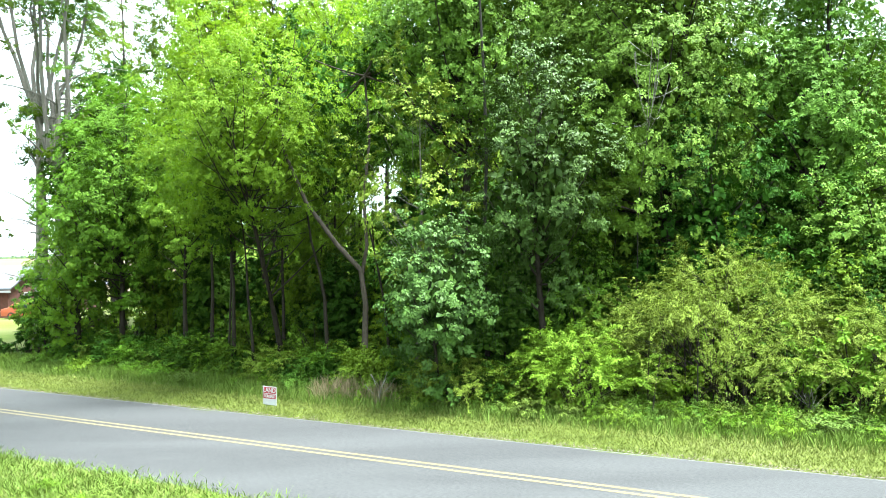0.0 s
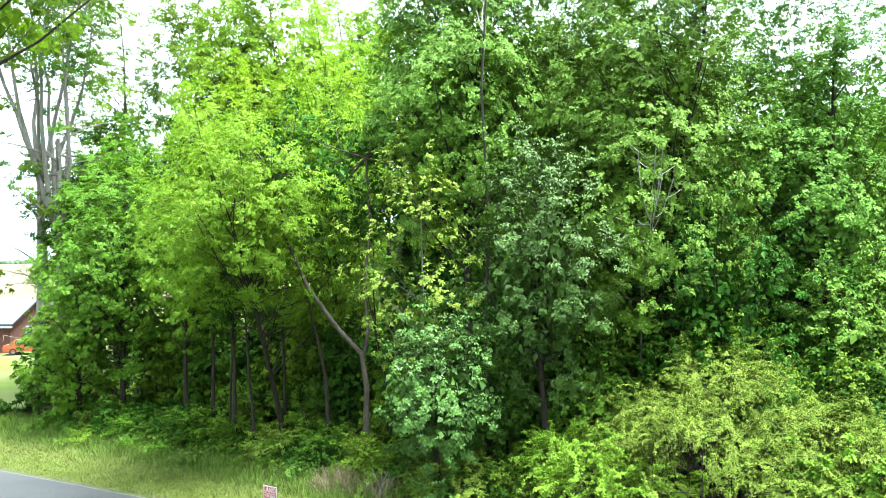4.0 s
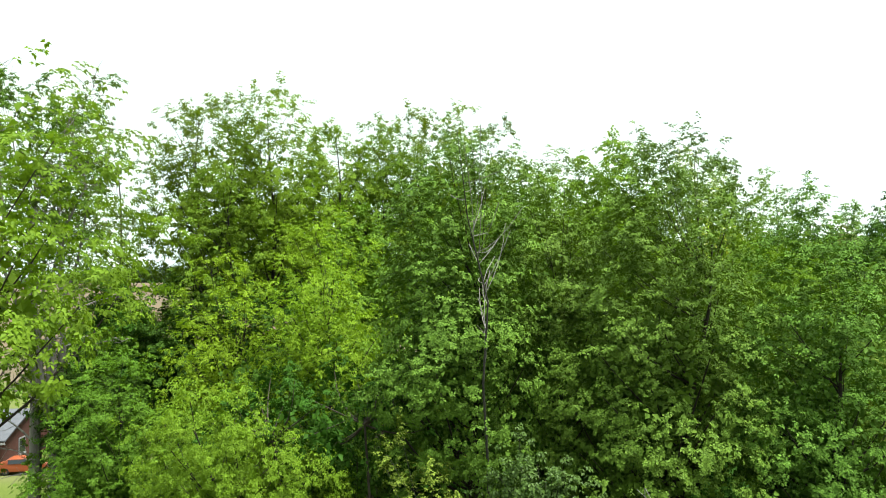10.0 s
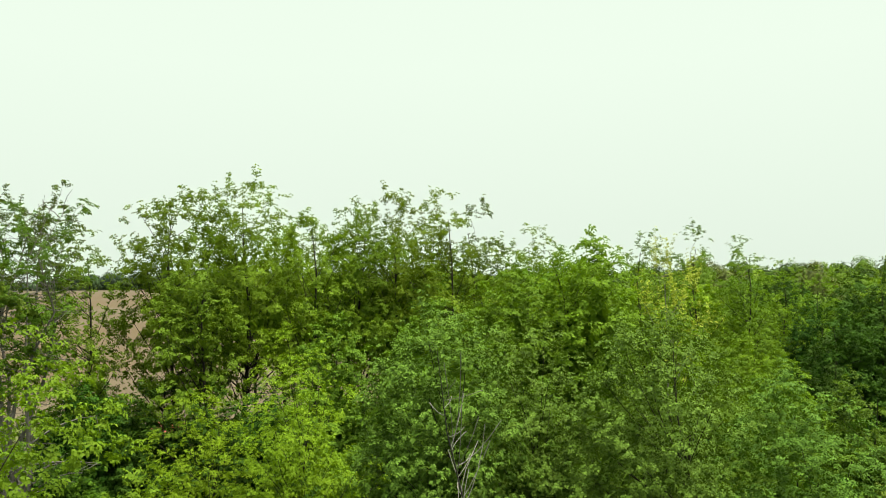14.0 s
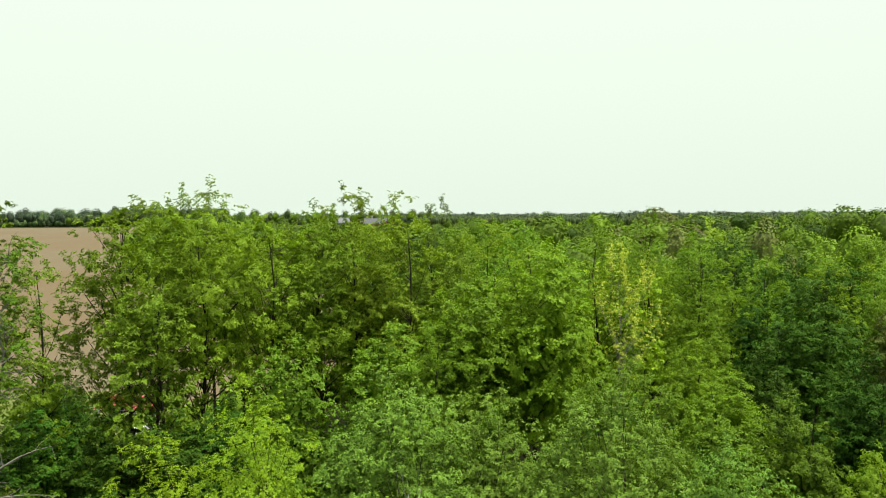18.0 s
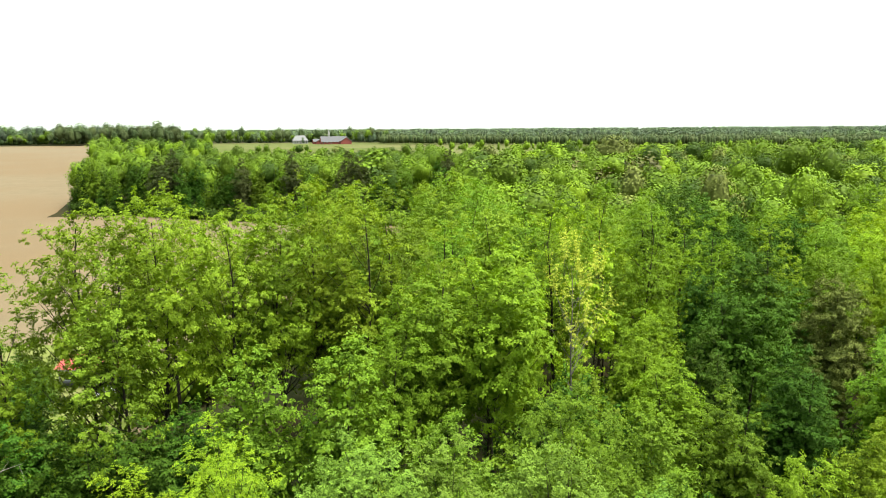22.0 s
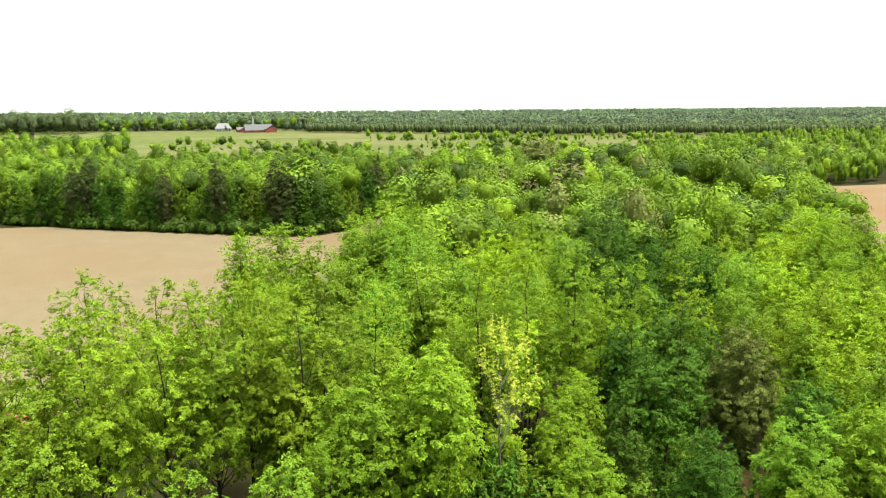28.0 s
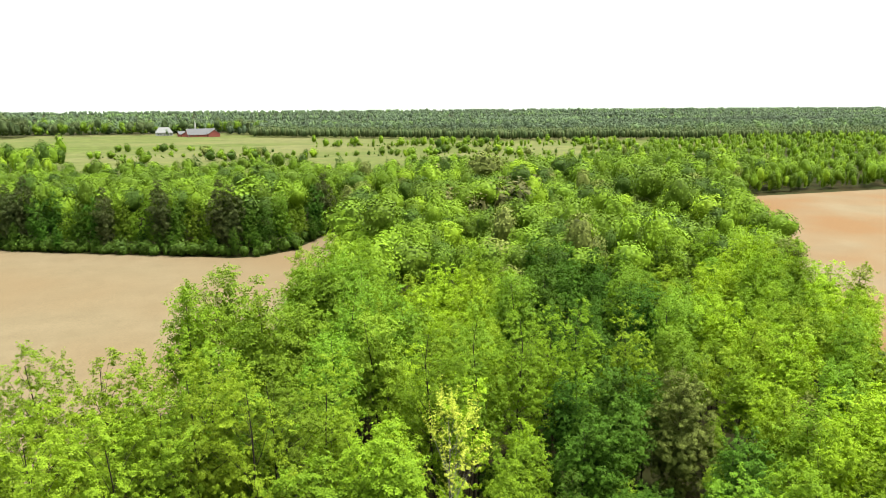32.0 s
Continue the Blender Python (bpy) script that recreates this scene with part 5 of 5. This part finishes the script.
dead_tree(1.6, 27.6, 501, 22.4, 14.5, 1.5, 0.1, "bare pale dead tree before the leafy crown", 26, lean=(-0.3, -5.0))
dead_tree(6.8, 26.4, 502, 11.6, 8.0, 1.5, 0.04, "bare pale dead sapling with thin twigs", 18, (-0.5, -5.6))
dead_tree(10.2, 20.3, 503, 1.5, 0.3, 0.8, 0.03, "bare grey dead bush stems", 14)
dead_tree(12.4, 19.2, 504, 1.3, 0.3, 0.9, 0.03, "bare grey dead bush stems", 14)
dead_tree(-2.2, 24.2, 505, 1.2, 0.3, 0.7, 0.02, "bare dry bramble stems", 14)


# ---- sign ----
def plain(name, c, rough=0.5, spec=0.4, metal=0.0):
    return surf_mat(name, tuple(v * 0.92 for v in c), c, scale=6, rough=rough, bump=0.05, fine=40, spec=spec, metal=metal)


WHITE = plain("white_plastic", (0.8, 0.8, 0.79))
RED = plain("red_print", (0.55, 0.02, 0.04))
STEEL = plain("wire_steel", (0.35, 0.35, 0.36), 0.4, metal=0.8)


def box(sx, sy, sz, bevel=0.0, at=(0, 0, 0)):
    bm = bmesh.new()
    bmesh.ops.create_cube(bm, size=1)
    bmesh.ops.scale(bm, vec=(sx, sy, sz), verts=bm.verts)
    if bevel:
        bmesh.ops.bevel(bm, geom=bm.edges[:], offset=bevel, segments=2, affect="EDGES", profile=0.7)
    bmesh.ops.translate(bm, vec=at, verts=bm.verts)
    return bm


def letters(text, size, width, material, parent, at):
    cu = bpy.data.curves.new("lettering", "FONT")
    cu.body, cu.size, cu.align_x, cu.align_y, cu.extrude, cu.offset = text, size, "CENTER", "CENTER", 0.001, 0.006
    cu.materials.append(material)
    ob = new("lettering", cu)
    ob.parent = parent
    ob.matrix_basis = pose(*at, 90, 0, 0) @ Matrix.Diagonal((width, 1, 1, 1))
    return tagged(ob, "bold white capital letters")


sign = new("yard_sign")
part("panel", box(0.62, 0.012, 0.6, 0.003, (0, 0, 0.5)), sign, WHITE, "white corrugated plastic panel")
part("band", box(0.57, 0.004, 0.2, 0.001, (0, -0.0085, 0.67)), sign, RED, "red printed field")
part("band", box(0.57, 0.004, 0.15, 0.001, (0, -0.0085, 0.475)), sign, RED, "red printed field")
letters("LAND", 0.21, 1.0, WHITE, sign, (0, -0.0125, 0.67))
letters("FOR SALE", 0.13, 0.85, WHITE, sign, (0, -0.0125, 0.475))
for sx in (-0.18, 0.18):
    part("stake", box(0.008, 0.008, 0.5, 0.0, (sx, 0.011, 0.22)), sign, STEEL)
sign.matrix_basis = pose(-5.72, 23.6, 0.0, 0, 0, -33)
tagged(sign, "white and red yard sign on wire stakes in the verge", "sign")

# ---- buildings ----
BRICK = surf_mat("red_brick", (0.15, 0.055, 0.04), (0.22, 0.085, 0.06), scale=3, fine=18, bump=0.5)
CHURCHBRICK = surf_mat("bright_red_brick", (0.36, 0.085, 0.075), (0.46, 0.12, 0.10), scale=3, fine=18, bump=0.5)
DARKSHINGLE = surf_mat("slate_shingle", (0.10, 0.105, 0.12), (0.15, 0.155, 0.175), scale=2, fine=20, bump=0.4)
SHINGLE = surf_mat("grey_shingle", (0.12, 0.125, 0.14), (0.17, 0.175, 0.19), scale=2, fine=20, bump=0.4)
TRIM = plain("white_trim", (0.55, 0.55, 0.54))
GLASS = plain("window_glass", (0.04, 0.05, 0.06), 0.08, 0.6)
RUBBER = plain("tyre_rubber", (0.03, 0.03, 0.03), 0.9)
ORANGE = plain("orange_paint", (0.5, 0.11, 0.03), 0.35)
RED_METAL = plain("red_roof_metal", (0.62, 0.09, 0.07), 0.45)
DARKPAINT = plain("dark_car_paint", (0.05, 0.055, 0.065), 0.3)
CAR_WHITE = plain("white_car_paint", (0.78, 0.78, 0.78), 0.3)
CHROME = plain("rim_metal", (0.5, 0.5, 0.5), 0.3, metal=0.9)


def gable_roof(w, d, z0, z1, over=0.4, thick=0.15, flip=False):
    """Two slopes with thickness; the ridge runs along x (or along y if flip)."""
    bm = bmesh.new()
    a, b = (d, w) if flip else (w, d)
    prof = [(-b / 2 - over, z0 - over * (z1 - z0) / (b / 2)), (0, z1), (b / 2 + over, z0 - over * (z1 - z0) / (b / 2)),
            (b / 2 + over, z0 - over * (z1 - z0) / (b / 2) + thick), (0, z1 + thick * 1.2), (-b / 2 - over, z0 - over * (z1 - z0) / (b / 2) + thick)]
    rings = []
    for e in (-a / 2 - over, a / 2 + over):
        rings.append([bm.verts.new((p, e, z) if flip else (e, p, z)) for p, z in prof])
    for i in range(6):
        j = (i + 1) % 6
        bm.faces.new((rings[0][i], rings[0][j], rings[1][j], rings[1][i]))
    bm.faces.new((rings[0][0], rings[0][5], rings[0][4], rings[0][1]))
    bm.faces.new((rings[0][1], rings[0][4], rings[0][3], rings[0][2]))
    bm.faces.new((rings[1][0], rings[1][1], rings[1][4], rings[1][5]))
    bm.faces.new((rings[1][1], rings[1][2], rings[1][3], rings[1][4]))
    bmesh.ops.recalc_face_normals(bm, faces=bm.faces)
    return bm


def gabled_walls(w, d, z0, z1, flip=False):
    bm = bmesh.new()
    a, b = (d, w) if flip else (w, d)
    prof = [(-b / 2, -0.3), (b / 2, -0.3), (b / 2, z0), (0, z1 - 0.02), (-b / 2, z0)]
    rings = [[bm.verts.new((p, e, z) if flip else (e, p, z)) for p, z in prof] for e in (-a / 2, a / 2)]
    for i in range(5):
        j = (i + 1) % 5
        bm.faces.new((rings[0][i], rings[0][j], rings[1][j], rings[1][i]))
    bm.faces.new(rings[0])
    bm.faces.new(list(reversed(rings[1])))
    bmesh.ops.recalc_face_normals(bm, faces=bm.faces)
    return bm


def window_on(house, x, y, z, w, h, face):
    """A framed sash window on a wall that faces face degrees from the front."""
    m = pose(x, y, z, 0, 0, face)
    fr = part("window", box(w + 0.2, 0.1, h + 0.2, 0.01), house, TRIM)
    fr.matrix_basis = m
    for k in (-1, 1):
        part("pane", box(w, 0.02, h * 0.46, 0.0, (0, -0.06, k * h * 0.25)), fr, GLASS)
    part("sill", box(w + 0.35, 0.18, 0.06, 0.01, (0, -0.06, -h / 2 - 0.13)), fr, TRIM)
    return fr


def house(x, y, turn, w, d, z0, z1, wall, roof, label, name="house", windows=(), chimney=False, wing=None, z=None):
    h = new(name)
    part("wall", gabled_walls(w, d, z0, z1), h, wall)
    part("roof", gable_roof(w, d, z0, z1), h, roof)
    for sy in (-1, 1):
        part("fascia", box(w + 0.8, 0.06, 0.2, 0.0, (0, sy * (d / 2 + 0.43), z0 - 0.32)), h, TRIM)
    if wing:
        ww, wd, wz0, wz1, ox, oy = wing
        a = part("wing_wall", gabled_walls(ww, wd, wz0, wz1, True), h, wall)
        a.matrix_basis = pose(ox, oy, 0)
        b = part("wing_roof", gable_roof(ww, wd, wz0, wz1, flip=True), h, roof)
        b.matrix_basis = pose(ox, oy, 0)
        slope = math.atan2(wz1 - wz0, ww / 2)
        for s in (-1, 1):
            f = part("rake_board", box(ww / 2 / math.cos(slope) + 0.5, 0.06, 0.28), h, TRIM)
            f.matrix_basis = pose(ox + s * (ww / 4 + 0.1), oy - wd / 2 - 0.45, (wz0 + wz1) / 2 - 0.05) @ pose(0, 0, 0, 0, s * math.degrees(slope), 0)
    for wx, wy, wz, ww, wh, f in windows:
        window_on(h, wx, wy, wz, ww, wh, f)
    if chimney:
        part("chimney", box(0.9, 0.9, 2.2, 0.03, (w * 0.25, 0, z1)), h, wall)
    h.matrix_basis = pose(x, y, float(ground_z(x, y)) if z is None else z, 0, 0, turn)
    return tagged(h, label, "house")


house(-51.6, 72.4, 5, 20, 9.5, 3.0, 4.9, BRICK, SHINGLE, "single-storey red brick house with grey shingle roof and white trim", "brick_house",
      windows=[(-6, -4.76, 1.7, 1.1, 1.4, 0), (-1, -4.76, 1.7, 1.1, 1.4, 0), (4, -4.76, 1.7, 1.1, 1.4, 0), (8, -4.76, 1.7, 1.1, 1.4, 0), (10.01, -1.2, 1.7, 1.1, 1.4, 90)], chimney=True, wing=(7, 7, 2.9, 4.3, 9.5, 8.2))
house(-1, 955, 12, 34, 15, 3.3, 10.0, CHURCHBRICK, DARKSHINGLE, "long red brick church with grey roof and white trim", "church",
      windows=[(k * 5, -7.55, 2.4, 1.2, 2.4, 0) for k in (-3, -2, -1)], wing=(14, 12, 4.2, 9.0, 13, -9.5))
house(-23, 972, 12, 10, 11, 3.4, 6.6, CHURCHBRICK, DARKSHINGLE, "low brick annexe beside the church", "annexe", wing=(7, 6, 3.2, 5.6, 1, -7))
steeple = new("steeple")
part("tower", box(2.6, 2.6, 4.5, 0.05, (0, 0, 10.5)), steeple, TRIM)
bm = bmesh.new()
bmesh.ops.create_cone(bm, cap_ends=True, segments=8, radius1=1.3, radius2=0.05, depth=8, matrix=Matrix.Translation((0, 0, 16.7)))
part("spire", bm, steeple, TRIM)
steeple.matrix_basis = pose(-7, 957, 16)
tagged(steeple, "slim white steeple on the church roof", "steeple")
PALEROOF = surf_mat("pale_metal_roof", (0.19, 0.2, 0.21), (0.27, 0.28, 0.29), scale=1.5, fine=12, bump=0.3)


def hip_roof(w, d, z0, z1, ridge, over=0.5, thick=0.2):
    """Four slopes with a short ridge along x, on a thin eave."""
    bm = bmesh.new()
    a, b = w / 2 + over, d / 2 + over
    low, eave = [[bm.verts.new((sx * a, sy * b, z)) for sx, sy in ((-1, -1), (1, -1), (1, 1), (-1, 1))] for z in (z0 - thick, z0)]
    r0, r1 = bm.verts.new((-ridge / 2, 0, z1)), bm.verts.new((ridge / 2, 0, z1))
    for i in range(4):
        bm.faces.new((low[i], low[(i + 1) % 4], eave[(i + 1) % 4], eave[i]))
    bm.faces.new(low[::-1])
    bm.faces.new((eave[0], eave[1], r1, r0))
    bm.faces.new((eave[2], eave[3], r0, r1))
    bm.faces.new((eave[1], eave[2], r1))
    bm.faces.new((eave[3], eave[0], r0))
    bmesh.ops.recalc_face_normals(bm, faces=bm.faces)
    return bm


farm = new("farmhouse")
part("wall", box(20, 14, 4.6, 0.05, (0, 0, 2.0)), farm, TRIM)
part("roof", hip_roof(20, 14, 4.3, 11.0, 12), farm, PALEROOF, "pale grey metal hip roof")
for wx in (-7.5, -4.5, 4.5, 7.5):
    window_on(farm, wx, -7.05, 2.2, 1.4, 1.9, 0)
part("door", box(1.2, 0.12, 2.3, 0.02, (0, -7.05, 1.15)), farm, SHINGLE)
farm.matrix_basis = pose(-46, 1010, float(ground_z(0, 1010)), 0, 0, 8)
tagged(farm, "white farmhouse with a tall pale grey hip roof", "house")
place_tree("meadow_tree", edge_meshes[0], -42, 998, 1.0, 0.42, "dark round tree before the white farmhouse", group="trees in the meadow")
house(-500, 1480, 0, 26, 12, 4.0, 10.0, TRIM, SHINGLE, "distant white farmhouse across the field", "farmhouse", windows=[(-6, -6.05, 2, 1.4, 1.8, 0), (6, -6.05, 2, 1.4, 1.8, 0)])
pole = new("utility_pole")
part("post", tri_mesh("post", *tubes([(np.array([[0, 0, -0.5], [0, 0, 6], [0, 0, 14]]), [0.22, 0.19, 0.14])], 8), PALEBARK, smooth=True), pole)
part("crossarm", box(2.4, 0.14, 0.16, 0.01, (0, 0.1, 13.2)), pole, PALEBARK)
pole.matrix_basis = pose(-122, 935, 16)
tagged(pole, "grey wooden utility pole at the meadow's end", "pole")


# ---- vehicles ----
def wheel(parent, x, y, r, w):
    t = np.linspace(0, 2 * np.pi, 25)[:-1]
    bm = bmesh.new()
    prof = [(0.55 * r, -w / 2), (0.9 * r, -w / 2), (r, -w * 0.32), (r, w * 0.32), (0.9 * r, w / 2), (0.55 * r, w / 2)]
    rings = [[bm.verts.new((c * math.cos(a), s, c * math.sin(a))) for c, s in prof] for a in t]
    for i in range(24):
        for k in range(6):
            bm.faces.new((rings[i][k], rings[i][(k + 1) % 6], rings[(i + 1) % 24][(k + 1) % 6], rings[(i + 1) % 24][k]))
    bmesh.ops.recalc_face_normals(bm, faces=bm.faces)
    wh = part("wheel", bm, parent, RUBBER, "black tyre")
    wh.matrix_basis = pose(x, y, r)
    bm = bmesh.new()
    bmesh.ops.create_cone(bm, cap_ends=True, segments=16, radius1=0.56 * r, radius2=0.5 * r, depth=w * 0.8, matrix=Matrix.Rotation(radians(90), 4, "X"))
    part("rim", bm, wh, CHROME)


def car_body(profile, width, tuck=0.12):
    """A body from its side profile, drawn in towards the roof."""
    bm = bmesh.new()
    top = max(z for _, z in profile)
    rings = []
    for s in (-1, -0.94, 0.94, 1):
        ring = []
        for x, z in profile:
            k = 1 - tuck * max(0, (z - 0.85) / (top - 0.85)) if z > 0.85 else 1
            inset = 0.04 if abs(s) == 1 else 0
            ring.append(bm.verts.new((x * (1 - inset * 0.5), s * width / 2 * k, z - inset * 0.5 * (z > 0.5))))
        rings.append(ring)
    n = len(profile)
    for a, b in zip(rings, rings[1:]):
        for i in range(n):
            bm.faces.new((a[i], a[(i + 1) % n], b[(i + 1) % n], b[i]))
    bm.faces.new(rings[0])
    bm.faces.new(list(reversed(rings[-1])))
    bmesh.ops.recalc_face_normals(bm, faces=bm.faces)
    return bm


def car(x, y, turn, paint, label, name="car"):
    c = new(name)
    part("body", car_body([(-2.2, 0.3), (-2.25, 0.75), (-2.15, 0.95), (-1.75, 1.0), (-1.2, 1.42), (0.3, 1.45), (1.05, 0.98), (2.0, 0.85), (2.2, 0.65), (2.2, 0.3)], 1.75), c, paint)
    part("windscreen", box(0.9, 1.3, 0.02, 0.0), c, GLASS).matrix_basis = pose(0.7, 0, 1.24, 0, 32, 0)
    part("rear_window", box(0.65, 1.3, 0.02, 0.0), c, GLASS).matrix_basis = pose(-1.5, 0, 1.24, 0, -38, 0)
    for s in (-1, 1):
        part("side_window", box(1.5, 0.02, 0.36, 0.0), c, GLASS).matrix_basis = pose(-0.4, s * 0.83, 1.18, s * 10, 0, 0)
        part("headlight", box(0.06, 0.3, 0.14, 0.02), c, CHROME).matrix_basis = pose(2.19, s * 0.6, 0.68)
        for wx in (-1.35, 1.35):
            wheel(c, wx, s * 0.78, 0.33, 0.2)
    c.matrix_basis = pose(x, y, float(ground_z(x, y)) + 0.2, 0, 0, turn)
    return tagged(c, label, "car")


car(-38.6, 67.6, 10, ORANGE, "orange car parked on the lawn before the brick house")
car(-31.6, 100.0, 25, CAR_WHITE, "white car parked on the grass by the field")
car(-37.3, 106.4, 80, DARKPAINT, "dark pickup car under the red-roofed carport")
carport = new("carport")
part("roof", gable_roof(8.4, 5.6, 2.7, 3.9, 0.3, 0.1), carport, RED_METAL, "red ribbed metal roof")
for sy in (-1, 1):
    part("fascia", box(9.0, 0.06, 0.22, 0.01, (0, sy * 3.13, 2.58)), carport, TRIM, "white fascia board")
    for sx in (-4, -1.35, 1.35, 4):
        part("post", box(0.12, 0.12, 3.0, 0.01, (sx, sy * 2.7, 1.3)), carport, TRIM)
for k in range(17):
    for sy in (-1, 1):
        r_ = part("rib", box(0.05, 3.3, 0.05), carport, RED_METAL)
        r_.matrix_basis = pose(-4.2 + k * 0.525, sy * 1.55, 3.38, -sy * math.degrees(math.atan2(1.2, 2.8)), 0, 0)
carport.matrix_basis = pose(-34.6, 106.5, float(ground_z(0, 106)) + 0.2, 0, 0, -12)
tagged(carport, "open carport with red metal roof and white posts", "carport")
